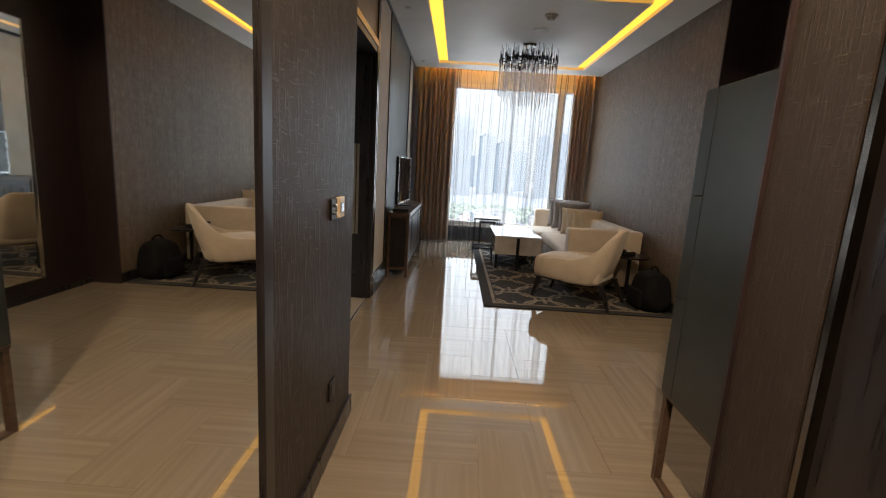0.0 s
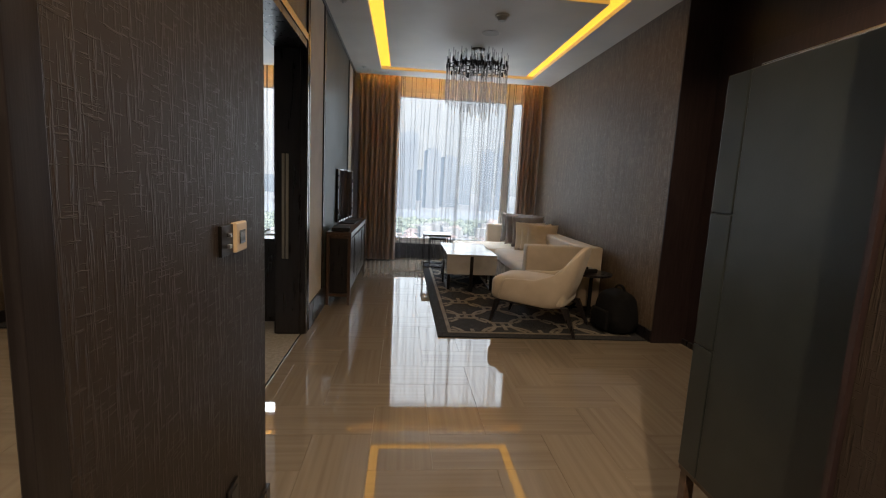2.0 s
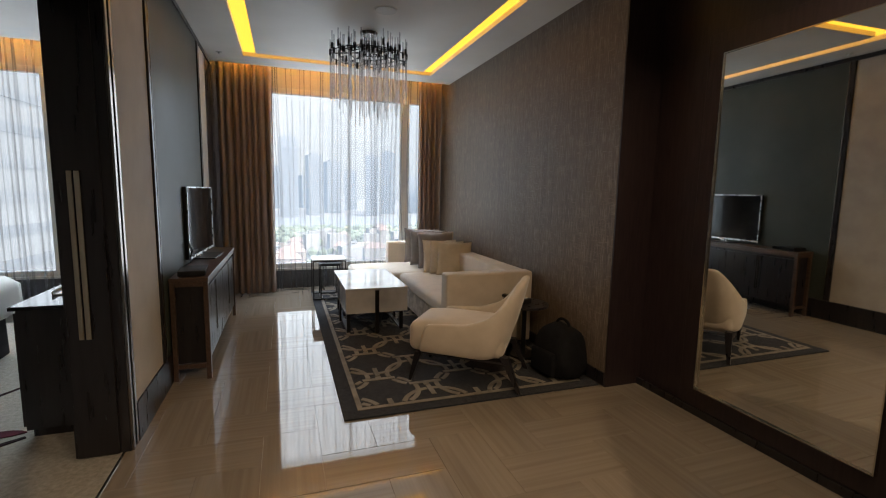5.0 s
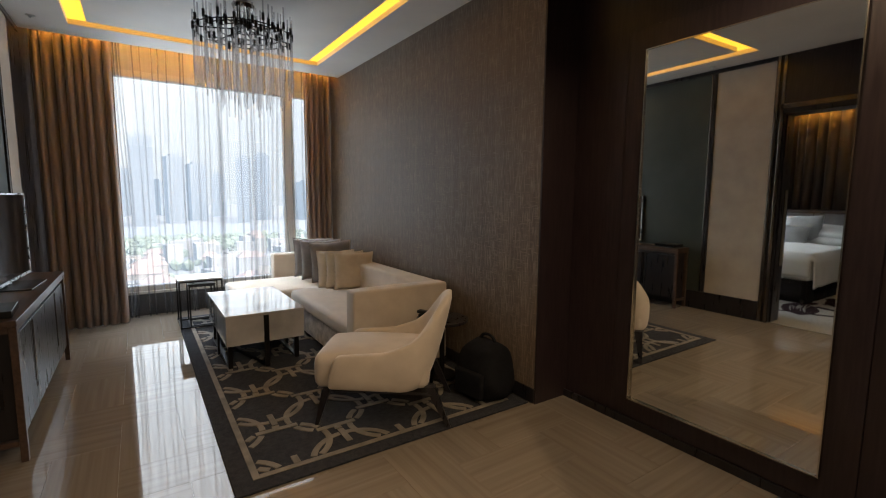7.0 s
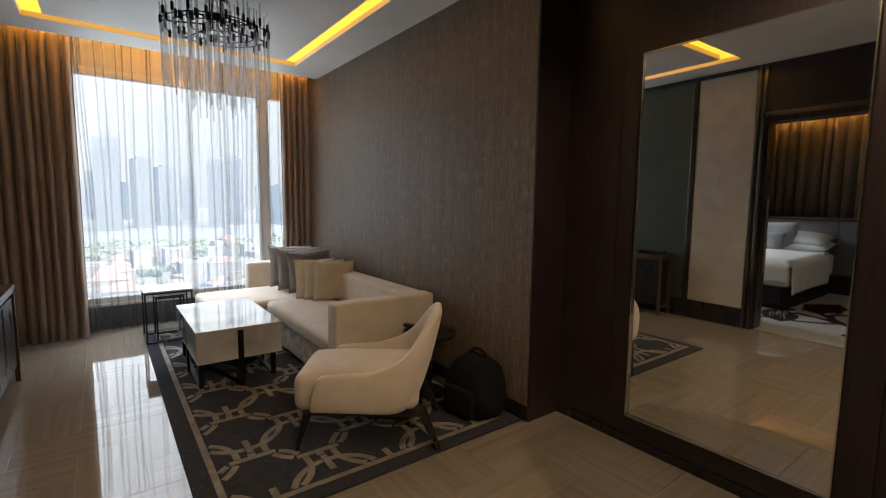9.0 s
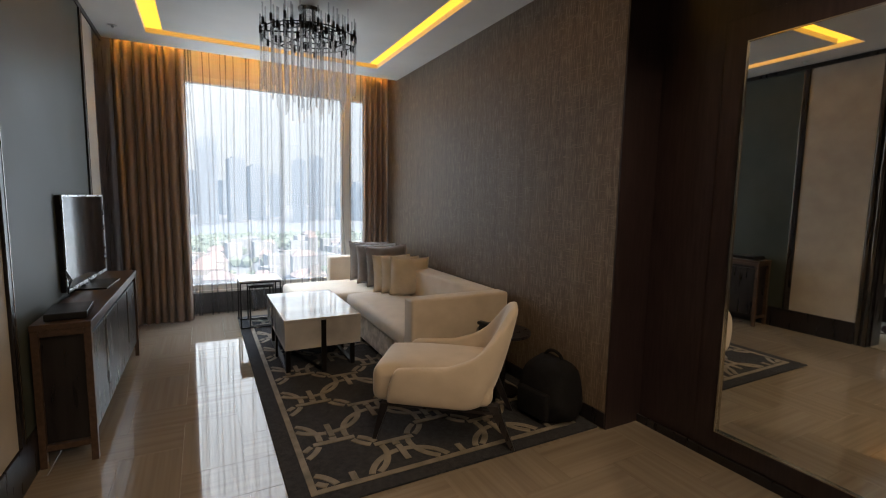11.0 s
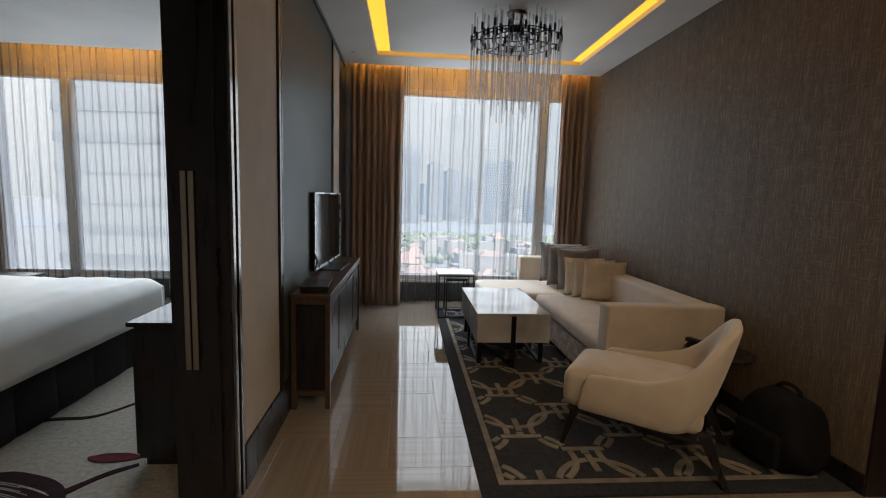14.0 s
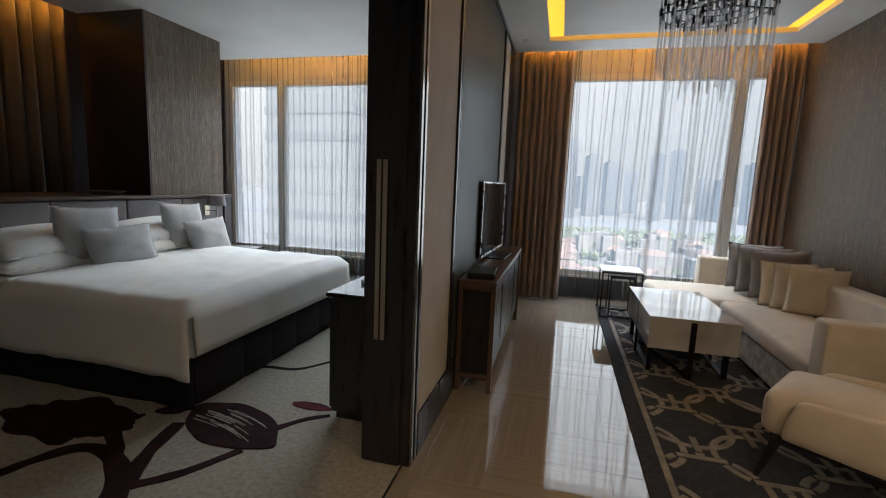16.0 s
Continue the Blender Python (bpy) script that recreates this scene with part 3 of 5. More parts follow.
for x, y in ((-0.44, 5.26), (-0.455, 7.64)):
    d = thing("sprinkler", "small round white sprinkler plate on the ceiling", "sprinkler", (x, y, ZC))
    part("plate", rod(bmesh.new(), (0, 0, -0.006), (0, 0, 0), 0.03, 0.034, 20), GREYPLASTIC, d)
    part("head", rod(bmesh.new(), (0, 0, -0.022), (0, 0, -0.006), 0.009, 0.012, 12), SILVER, d)
for x, y, watts, tone in ((1.85, 3.1, 3.6, (1.0, 0.73, 0.45)), (0.35, 0.5, 15.0, (1.0, 0.73, 0.45)), (0.5, 2.6, 2.1, (1.0, 0.80, 0.58))):
    d = thing("downlight", "small recessed warm ceiling downlight", "downlight", (x, y, ZC))
    part("ring", rod(bmesh.new(), (0, 0, -0.004), (0, 0, 0), 0.045, 0.045, 20), PLASTER, d)
    part("lens", rod(bmesh.new(), (0, 0, -0.006), (0, 0, -0.004), 0.03, 0.03, 16), WARMLENS, d)
    sp = bpy.data.lights.new("downlight_lamp", "SPOT")
    sp.energy, sp.color, sp.spot_size, sp.spot_blend, sp.shadow_soft_size = watts, tone, radians(145), 0.6, 0.03
    lamp = new("downlight_lamp", sp)
    lamp.matrix_world = look((x, y, ZC - 0.03), (x, y + 0.001, 0))


# ---- rug ----
def ring_arcs(cx, cy, r, w, z0, z1, box4, bars, steps=72):
    """The arcs of a flat raised ring, kept inside the limits and broken off short of the bars that cross it."""
    x0, x1, y0, y1 = box4
    near = [b for b in bars if abs(b[0] - cx) < 0.5 and abs(b[1] - cy) < 0.5]
    free = []
    for i in range(steps):
        am = 2 * math.pi * (i + 0.5) / steps
        mx, my = cx + r * math.cos(am), cy + r * math.sin(am)
        inside = x0 + w * abs(math.cos(am)) < mx < x1 - w * abs(math.cos(am)) and y0 + w * abs(math.sin(am)) < my < y1 - w * abs(math.sin(am))
        free.append(inside and not any(abs(mx - bx) < hx + 0.009 and abs(my - by) < hy + 0.009 for bx, by, hx, hy in near))
    if not any(free):
        return []
    first = free.index(False) if False in free else 0
    runs, run = [], []
    for k in range(first, first + steps):
        if free[k % steps]:
            run.append(k)
        elif run:
            runs.append(run)
            run = []
    if run:
        runs.append(run)
    out = []
    for run in runs:
        if len(run) < 2:
            continue
        bm = bmesh.new()
        prev = None
        for k in run + [run[-1] + 1]:
            a = 2 * math.pi * k / steps
            now = [bm.verts.new((cx + rr * math.cos(a), cy + rr * math.sin(a), z)) for rr, z in ((r - w, z0), (r - w * 0.85, z1), (r + w * 0.85, z1), (r + w, z0))]
            if prev:
                for i in range(3):
                    bm.faces.new((prev[i], now[i], now[i + 1], prev[i + 1]))
            else:
                bm.faces.new(now)
            prev = now
        bm.faces.new(prev[::-1])
        bmesh.ops.recalc_face_normals(bm, faces=bm.faces)
        out.append(bm)
    return out


def area_rug():
    r = thing("area_rug", "charcoal rug with interlaced beige rings", "rug")
    x0, x1, y0, y1 = 0.51, 2.383, 4.545, 8.30
    box("ground", RUG, r, x0, x1, y0, y1, 0.001, 0.012, bevel=0.004)
    i0, w = 0.095, 0.035
    z0, z1 = 0.0115, 0.0155
    for lim in ((x0 + i0, x0 + i0 + w, y0 + i0, y1 - i0), (x1 - i0 - w, x1 - i0, y0 + i0, y1 - i0),
                (x0 + i0 + w, x1 - i0 - w, y0 + i0, y0 + i0 + w), (x0 + i0 + w, x1 - i0 - w, y1 - i0 - w, y1 - i0)):
        box("border_line", RUGLINE, r, *lim, z0, z1, bevel=0.002)
    inner = (x0 + i0 + w, x1 - i0 - w, y0 + i0 + w, y1 - i0 - w)
    PX, PY, R, W = 0.63, 0.555, 0.238, 0.0185
    rings, bars = [], []
    for i in range(-1, 4):
        for j in range(-1, 8):
            for ox, oy, flip in ((0.83, 4.883, 1), (1.148, 5.16, -1)):
                cx, cy = ox + i * PX, oy + j * PY
                rings.append((cx, cy, 0.0006 * (flip + 1)))
                ky = cy + PY / 2
                bars.append((cx, ky - flip * 0.068, 0.121, 0.018))
                bars.append((cx + 0.004, ky + flip * 0.068, 0.018, 0.079))
    for cx, cy, lift in rings:
        for bm in ring_arcs(cx, cy, R, W, z0 + lift, z1 + lift, inner, bars):
            part("arc", bm, RUGLINE, r)
    for bx, by, hx, hy in bars:
        ax0, ax1, ay0, ay1 = max(bx - hx, inner[0]), min(bx + hx, inner[1]), max(by - hy, inner[2]), min(by + hy, inner[3])
        if ax1 - ax0 > 0.02 and ay1 - ay0 > 0.02:
            box("bar", RUGLINE, r, ax0, ax1, ay0, ay1, z0, z1 + 0.001, bevel=0.0015, seg=1)
    return r
area_rug()
TOP = 0.0122


# ---- soft shapes ----
def puff(w, h, t, pinch=0.06, n=16, seed=0, wrinkle=0.011):
    """A stuffed square: two bulging faces that meet in a seam with pointed corners. Lies in the x-z plane, t thick in y."""
    bm = bmesh.new()
    grid = {}
    for side in (1, -1):
        for i in range(n + 1):
            for j in range(n + 1):
                u, v = 2 * i / n - 1, 2 * j / n - 1
                edge = i in (0, n) or j in (0, n)
                if side == -1 and edge:
                    grid[side, i, j] = grid[1, i, j]
                    continue
                f = max(0.0, (1 - abs(u) ** 2.6) * (1 - abs(v) ** 2.6)) ** 0.55
                k = 1 - pinch * (1 - abs(u) ** 2 * abs(v) ** 2)
                x = u * w / 2 * (1 - pinch * (1 - v * v) * abs(u) ** 3)
                z = v * h / 2 * (1 - pinch * (1 - u * u) * abs(v) ** 3)
                y = side * t / 2 * f
                q = noise.noise(Vector((u * 2.2, v * 2.2, seed * 3.1 + side)))
                grid[side, i, j] = bm.verts.new((x, y + wrinkle * q * (f + 0.2), z + wrinkle * q))
        for i in range(n):
            for j in range(n):
                c = [grid[side, i, j], grid[side, i + 1, j], grid[side, i + 1, j + 1], grid[side, i, j + 1]]
                bm.faces.new(c if side == -1 else c[::-1])
    return bm


def cushion(name, label, category, material, size, thick, at, turn, lean, tip=0, seed=0, group=""):
    w, h = size
    ob = new(name)
    ob.matrix_world = pose(*at) @ pose(0, 0, 0, 0, 0, turn) @ pose(0, 0, 0, lean, tip, 0)
    tagged(ob, label, category, group)
    part("cover", puff(w, h, thick, seed=seed), material, ob, smooth=True)
    bm = bmesh.new()
    s = 0.004
    for a, b in (((-1, -1), (1, -1)), ((1, -1), (1, 1)), ((1, 1), (-1, 1)), ((-1, 1), (-1, -1))):
        pts = []
        for k in range(9):
            u, v = a[0] + (b[0] - a[0]) * k / 8, a[1] + (b[1] - a[1]) * k / 8
            q = noise.noise(Vector((u * 2.2, v * 2.2, seed * 3.1 + 1)))
            pts.append((u * w / 2 * (1 - 0.06 * (1 - v * v) * abs(u) ** 3), 0.006 * q * 0.2, v * h / 2 * (1 - 0.06 * (1 - u * u) * abs(v) ** 3) + 0.006 * q))
        for p, q in zip(pts, pts[1:]):
            rod(bm, p, q, s, s, 5)
    part("piping", bm, material, ob, smooth=True)
    return ob


def soft_box(name, material, parent, x0, x1, y0, y1, z0, z1, r=0.03, crown=0.0, seed=0, label=""):
    """An upholstered block with rounded edges and a slightly crowned top."""
    bm = slab(bmesh.new(), x0, x1, y0, y1, z0, z1)
    bmesh.ops.bevel(bm, geom=list(bm.edges), offset=r, segments=4, affect="EDGES", profile=0.55)
    if crown:
        bmesh.ops.subdivide_edges(bm, edges=[e for e in bm.edges if e.calc_length() > 0.2], cuts=7, use_grid_fill=True)
        for v in bm.verts:
            u = 1 - abs(2 * (v.co.x - x0) / (x1 - x0) - 1) ** 3
            w = 1 - abs(2 * (v.co.y - y0) / (y1 - y0) - 1) ** 3
            if v.co.z > (z0 + z1) / 2:
                v.co.z += crown * u * w + 0.004 * noise.noise(v.co * 4 + Vector((seed, 0, 0)))
    return part(name, bm, material, parent, label, smooth=True)


# ---- sofa ----
sofa = thing("sofa", "ivory velvet corner sofa with a chaise", "sofa")
box("plinth", BLACKWOOD, sofa, 1.60, 2.30, 5.58, 8.25, TOP, 0.05)
box("plinth", BLACKWOOD, sofa, 1.10, 1.598, 7.36, 8.25, TOP, 0.05)
soft_box("base", MOTTLED, sofa, 1.545, 2.30, 5.64, 7.28, 0.05, 0.275, 0.012)
soft_box("base", MOTTLED, sofa, 1.02, 2.30, 7.284, 8.30, 0.05, 0.275, 0.012)
soft_box("seat_cushion", IVORY, sofa, 1.515, 2.13, 5.655, 7.27, 0.277, 0.415, 0.05, 0.025, 1)
soft_box("chaise_cushion", IVORY, sofa, 0.995, 2.13, 7.285, 8.15, 0.277, 0.405, 0.05, 0.018, 2)
soft_box("armrest", IVORY, sofa, 1.50, 2.345, 5.50, 5.648, 0.05, 0.705, 0.022)
soft_box("backrest", IVORY, sofa, 2.135, 2.345, 5.65, 8.15, 0.277, 0.70, 0.03)
soft_box("backrest", IVORY, sofa, 1.56, 2.345, 8.152, 8.31, 0.277, 0.70, 0.03)
G1, G2 = "grey cushions on the sofa", "beige cushions on the sofa"
for k, (x, y, tu, le) in enumerate(((2.05, 7.46, -5, -8), (1.99, 7.63, -4, -11), (1.955, 7.79, -2, -13))):
    cushion("throw_cushion", "dark grey velvet square cushion on the sofa", "cushion", GREYCLOTH, (0.49, 0.46), 0.15, (x, y, 0.665 + 0.008 * k), tu, le, 2 * k - 2, 10 + k, G1)
for k, (x, y, tu, le) in enumerate(((2.095, 6.91, -10, -6), (2.045, 7.04, -9, -9), (2.0, 7.165, -8, -11))):
    cushion("throw_cushion", "beige satin square cushion on the sofa", "cushion", BEIGECLOTH, (0.42, 0.40), 0.14, (x, y, 0.622), tu, le, 1.5 - k, 20 + k, G2)


# ---- armchair ----
def chair_top(x):
    """Height of the shell's rim over the base line: low level arms that sweep up into the back."""
    pts = ((0.33, 0.455), (0.30, 0.464), (0.014, 0.485), (-0.12, 0.54), (-0.19, 0.61), (-0.25, 0.715), (-0.29, 0.785), (-0.31, 0.812))
    for (xa, za), (xb, zb) in zip(pts, pts[1:]):
        if x >= xb:
            f = min(1.0, max(0.0, (xa - x) / (xa - xb)))
            return za + (zb - za) * f
    return pts[-1][1]


def narrow(z):
    """The back draws in towards its top."""
    return 1 - 0.30 * max(0.0, (z - 0.50) / 0.32) ** 1.2


def chair_path():
    hw, xf, xb, rc = 0.305, 0.318, -0.305, 0.19
    path = []
    for k in range(11):
        path.append((xf + (xb + rc - xf) * k / 10, hw, 0, 1))
    for k in range(1, 11):
        a = math.pi / 2 * k / 10
        path.append((xb + rc - rc * math.sin(a), hw - rc + rc * math.cos(a), -math.sin(a), math.cos(a)))
    for k in range(1, 6):
        path.append((xb, (hw - rc) * (1 - k / 6), -1, 0))
    return path + [(x, -y, nx, -ny) for x, y, nx, ny in [(xb, 0.0, -1, 0)] + path[::-1]]


def chair_shell():
    """The wrapped arms and back: a closed band swept round the seat, leaning back, with a narrow firm rim."""
    bm = bmesh.new()
    loops = []
    for x, y, nx, ny in chair_path():
        top = chair_top(x)
        bot = 0.252 - 0.02 * (0.318 - x) / 0.62
        up = max(0.0, min(1.0, (top - 0.49) / 0.3))
        th = 0.052 + 0.012 * up
        prof = []
        for f, off in ((0.0, -th * 0.55), (0.0, -0.02), (0.06, -0.004), (0.35, 0.008), (0.75, 0.006), (0.95, 0.0), (0.985, -0.004), (1.0, -th * 0.3), (0.995, -th * 0.75), (0.96, -th * 0.97), (0.75, -th * 1.05), (0.35, -th * 1.1), (0.05, -th)):
            z = bot + (top - bot) * f
            tuck = 0.022 * max(0.0, 1 - (z - bot) / 0.09) ** 2 * abs(nx)
            prof.append(bm.verts.new((x + nx * (off - tuck) - 0.265 * (z - 0.255), (y + ny * off) * narrow(z), z)))
        loops.append(prof)
    for a, b in zip(loops, loops[1:]):
        for i in range(len(a)):
            j = (i + 1) % len(a)
            bm.faces.new((a[i], a[j], b[j], b[i]))
    bm.faces.new(loops[0])
    bm.faces.new(loops[-1][::-1])
    bmesh.ops.recalc_face_normals(bm, faces=bm.faces)
    return bm


def tapered_leg(a, b, w0, w1):
    """A square leg that narrows from a to b."""
    bm = bmesh.new()
    rings = []
    for (x, y, z), w in ((a, w0), (b, w1)):
        rings.append([bm.verts.new((x + sx * w, y + sy * w, z)) for sx, sy in ((-1, -1), (1, -1), (1, 1), (-1, 1))])
    for i in range(4):
        j = (i + 1) % 4
        bm.faces.new((rings[0][i], rings[0][j], rings[1][j], rings[1][i]))
    bm.faces.new(rings[0][::-1])
    bm.faces.new(rings[1])
    bmesh.ops.recalc_face_normals(bm, faces=bm.faces)
    return bm


chair = thing("armchair", "ivory upholstered armchair with black wooden legs", "armchair")
shell = part("shell", chair_shell(), IVORY, chair, smooth=True)
md = shell.modifiers.new("round", "SUBSURF")
md.levels = md.render_levels = 1
soft_box("seat_cushion", IVORY, chair, -0.31, 0.405, -0.25, 0.25, 0.235, 0.452, 0.062, 0.03, 5)
for sy in (-1, 1):
    part("side_rail", tapered_leg((0.325, sy * 0.262, 0.236), (-0.30, sy * 0.25, 0.218), 0.017, 0.02), BLACKWOOD, chair)
    part("leg", tapered_leg((0.315, sy * 0.256, 0.246), (0.381, sy * 0.256, TOP), 0.024, 0.011), BLACKWOOD, chair)
    part("leg", tapered_leg((-0.312, sy * 0.225, 0.262), (-0.432, sy * 0.252, TOP), 0.03, 0.012), BLACKWOOD, chair)
part("cross_rail", tapered_leg((0.29, -0.25, 0.225), (0.29, 0.25, 0.225), 0.016, 0.016), BLACKWOOD, chair)
part("cross_rail", tapered_leg((-0.31, -0.25, 0.215), (-0.31, 0.25, 0.215), 0.016, 0.016), BLACKWOOD, chair)
chair.matrix_world = pose(1.51, 5.01, 0, 0, 0, 145.2)

# ---- tables ----
ct = thing("coffee_table", "white marble box coffee table on dark metal legs", "coffee table")
box("tabletop", MARBLE, ct, 0.72, 1.335, 6.17, 7.25, 0.452, 0.475, bevel=0.003)
box("front_panel", MARBLE, ct, 0.724, 1.005, 6.174, 6.194, 0.23, 0.451, bevel=0.002)
box("front_panel", MARBLE, ct, 1.047, 1.331, 6.174, 6.194, 0.23, 0.451, bevel=0.002)
box("back_panel", MARBLE, ct, 0.724, 1.331, 7.226, 7.246, 0.23, 0.451, bevel=0.002)
for x in (0.724, 1.311):
    box("side_panel", MARBLE, ct, x, x + 0.02, 6.196, 6.69, 0.23, 0.451, bevel=0.002)
    box("side_panel", MARBLE, ct, x, x + 0.02, 6.73, 7.224, 0.23, 0.451, bevel=0.002)
    box("metal_bar", BLACKMETAL, ct, x - 0.002, x + 0.018, 6.692, 6.728, TOP + 0.005, 0.451, bevel=0.002)
box("bottom_board", BLACKWOOD, ct, 0.746, 1.309, 6.196, 7.224, 0.232, 0.25)
box("metal_bar", BLACKMETAL, ct, 1.007, 1.045, 6.172, 6.192, TOP + 0.005, 0.451, bevel=0.002)
for x in (0.745, 1.275):
    for y in (6.27, 7.12):
        box("leg", BLACKMETAL, ct, x, x + 0.035, y, y + 0.035, TOP + 0.005, 0.232, bevel=0.002)
    box("floor_rail", BLACKMETAL, ct, x, x + 0.035, 6.306, 7.119, TOP + 0.004, TOP + 0.024, bevel=0.002)
part("stretcher", tapered_leg((1.026, 6.20, 0.03), (0.775, 7.1, 0.03), 0.014, 0.014), BLACKMETAL, ct)
part("stretcher", tapered_leg((1.026, 6.20, 0.03), (1.28, 7.1, 0.03), 0.014, 0.014), BLACKMETAL, ct)


def frame_table(name, label, x0, x1, y0, y1, z, top):
    t = thing(name, label, "side table", group="nesting side tables")
    s = 0.014
    if top:
        box("tabletop", top, t, x0, x1, y0, y1, z - 0.016, z, bevel=0.003)
    zt = z - 0.017
    for x in (x0 + 0.004, x1 - 0.004 - s):
        for y in (y0 + 0.004, y1 - 0.004 - s):
            box("leg", BLACKMETAL, t, x, x + s, y, y + s, TOP + s, zt - s, bevel=0.001)
        box("rail", BLACKMETAL, t, x, x + s, y0 + 0.004, y1 - 0.004, TOP, TOP + s, bevel=0.001)
        box("rail", BLACKMETAL, t, x, x + s, y0 + 0.004, y1 - 0.004, zt - s, zt, bevel=0.001)
    for y in (y0 + 0.004, y1 - 0.004 - s):
        box("rail", BLACKMETAL, t, x0 + 0.004 + s, x1 - 0.004 - s, y, y + s, TOP, TOP + s, bevel=0.001)
        box("rail", BLACKMETAL, t, x0 + 0.004 + s, x1 - 0.004 - s, y, y + s, zt - s, zt, bevel=0.001)
    return t
frame_table("side_table", "thin black metal side table with a marble top", 0.506, 0.93, 7.74, 8.15, 0.53, MARBLE)
frame_table("side_table", "smaller black metal table nested under the larger", 0.60, 0.86, 7.79, 8.10, 0.47, BLACKWOOD)

# black round table, telephone and bag between sofa, chair and wall
et = thing("end_table", "small black end table beside the sofa arm", "side table")
part("tabletop", rod(bmesh.new(), (2.13, 5.25, 0.46), (2.13, 5.25, 0.48), 0.2, 0.2, 32), BLACKWOOD, et)
part("stem", rod(bmesh.new(), (2.13, 5.25, 0.03), (2.13, 5.25, 0.46), 0.02, 0.02, 12), BLACKMETAL, et)
part("base", rod(bmesh.new(), (2.13, 5.25, TOP), (2.13, 5.25, 0.03), 0.13, 0.12, 28), BLACKMETAL, et)
ph = thing("telephone", "black desk telephone on the end table", "telephone", (2.06, 5.26, 0.48), 20)
part("body", slab(bmesh.new(), -0.09, 0.09, -0.09, 0.09, 0.0, 0.045, 0.012), BLACKPLASTIC, ph)
hs = slab(bmesh.new(), -0.095, -0.045, -0.1, 0.1, 0.046, 0.075, 0.012)
part("handset", hs, BLACKPLASTIC, ph)
part("keypad", slab(bmesh.new(), -0.02, 0.07, -0.06, 0.06, 0.045, 0.049, 0.001), GREYPLASTIC, ph)


def bag():
    b = thing("travel_bag", "black nylon backpack slumped against the wall", "bag", (2.20, 4.80, TOP), 8)
    bm = slab(bmesh.new(), -0.16, 0.16, -0.2, 0.2, 0.0, 0.40)
    bmesh.ops.subdivide_edges(bm, edges=bm.edges, cuts=7, use_grid_fill=True)
    for v in bm.verts:
        c = Vector((v.co.x / 0.16, v.co.y / 0.2, (v.co.z - 0.2) / 0.2))
        k = max(1.0, (abs(c.x) ** 4 + abs(c.y) ** 4 + abs(c.z) ** 4) ** 0.25)
        f = Vector((c.x * 0.16 / k, c.y * 0.2 / k, c.z * 0.2 / k + 0.2))
        f.x *= 1 - 0.35 * (f.z / 0.4) ** 2
        f.y *= 1 - 0.2 * (f.z / 0.4) ** 2
        f += Vector((1, 1, 0.6)) * 0.018 * noise.noise(f * 9)
        f.z = max(0.0, f.z)
        v.co = f
    part("body", bm, NYLON, b, smooth=True)
    part("pocket", slab(bmesh.new(), -0.185, -0.14, -0.13, 0.13, 0.04, 0.22, 0.02, 3), NYLON, b, smooth=True)
    bm = bmesh.new()
    pts = [Vector((0.02, 0.07 * math.cos(a), 0.39 + 0.05 * math.sin(a))) for a in [math.pi * k / 8 for k in range(9)]]
    for p, q in zip(pts, pts[1:]):
        rod(bm, p, q, 0.011, 0.011, 6)
    part("handle", bm, NYLON, b)
    return b
bag()


# ---- television and console ----
tc = thing("tv_console", "dark wood television console with lacquered doors", "cabinet")
box("tabletop", WALNUT, tc, -0.598, -0.345, 5.48, 7.325, 0.735, 0.765, bevel=0.003)
for y in (5.485, 7.285):
    box("leg", WALNUT, tc, -0.38, -0.348, y, y + 0.033, 0.0, 0.734, bevel=0.002)
    box("leg", WALNUT, tc, -0.596, -0.565, y, y + 0.033, 0.0, 0.734, bevel=0.002)
    box("side_rail", WALNUT, tc, -0.564, -0.381, y + 0.004, y + 0.03, 0.09, 0.118, bevel=0.001)
    box("side_rail", WALNUT, tc, -0.564, -0.381, y + 0.004, y + 0.03, 0.70, 0.734, bevel=0.001)
box("body", BLACKWOOD, tc, -0.594, -0.384, 5.52, 7.283, 0.12, 0.70)
box("front_rail", WALNUT, tc, -0.38, -0.352, 5.519, 7.284, 0.704, 0.734, bevel=0.001)
for k in range(4):
    a = 5.525 + k * 0.4395
    d = box("door", BLACKWOOD, tc, -0.383, -0.362, a + 0.003, a + 0.4365, 0.13, 0.672, bevel=0.002)
    box("grip", BRONZE, d, -0.362, -0.358, a + (0.42 if k % 2 == 0 else 0.005), a + (0.432 if k % 2 == 0 else 0.017), 0.25, 0.66)

tv = thing("television", "flat television with a silver bezel on the console", "television")
m = pose(-0.555, 6.64, 0.0, 0, 0, -3)
def tvbox(name, mat_, par, *l, bevel=0.0):
    o = box(name, mat_, par, *l, bevel=bevel)
    return o
tvbox("housing", BLACKPLASTIC, tv, -0.03, 0.0, -0.49, 0.49, 0.802, 1.415, bevel=0.006)
tvbox("screen", SCREEN, tv, 0.0, 0.004, -0.478, 0.478, 0.822, 1.403)
tvbox("bezel", SILVER, tv, 0.0, 0.009, -0.492, 0.492, 1.404, 1.417, bevel=0.002)
tvbox("bezel", SILVER, tv, 0.0, 0.009, -0.492, 0.492, 0.80, 0.82, bevel=0.002)
tvbox("bezel", SILVER, tv, 0.0, 0.009, -0.492, -0.479, 0.821, 1.403, bevel=0.002)
tvbox("bezel", SILVER, tv, 0.0, 0.009, 0.479, 0.492, 0.821, 1.403, bevel=0.002)
tvbox("neck", SILVER, tv, -0.025, -0.008, -0.05, 0.05, 0.775, 0.81, bevel=0.003)
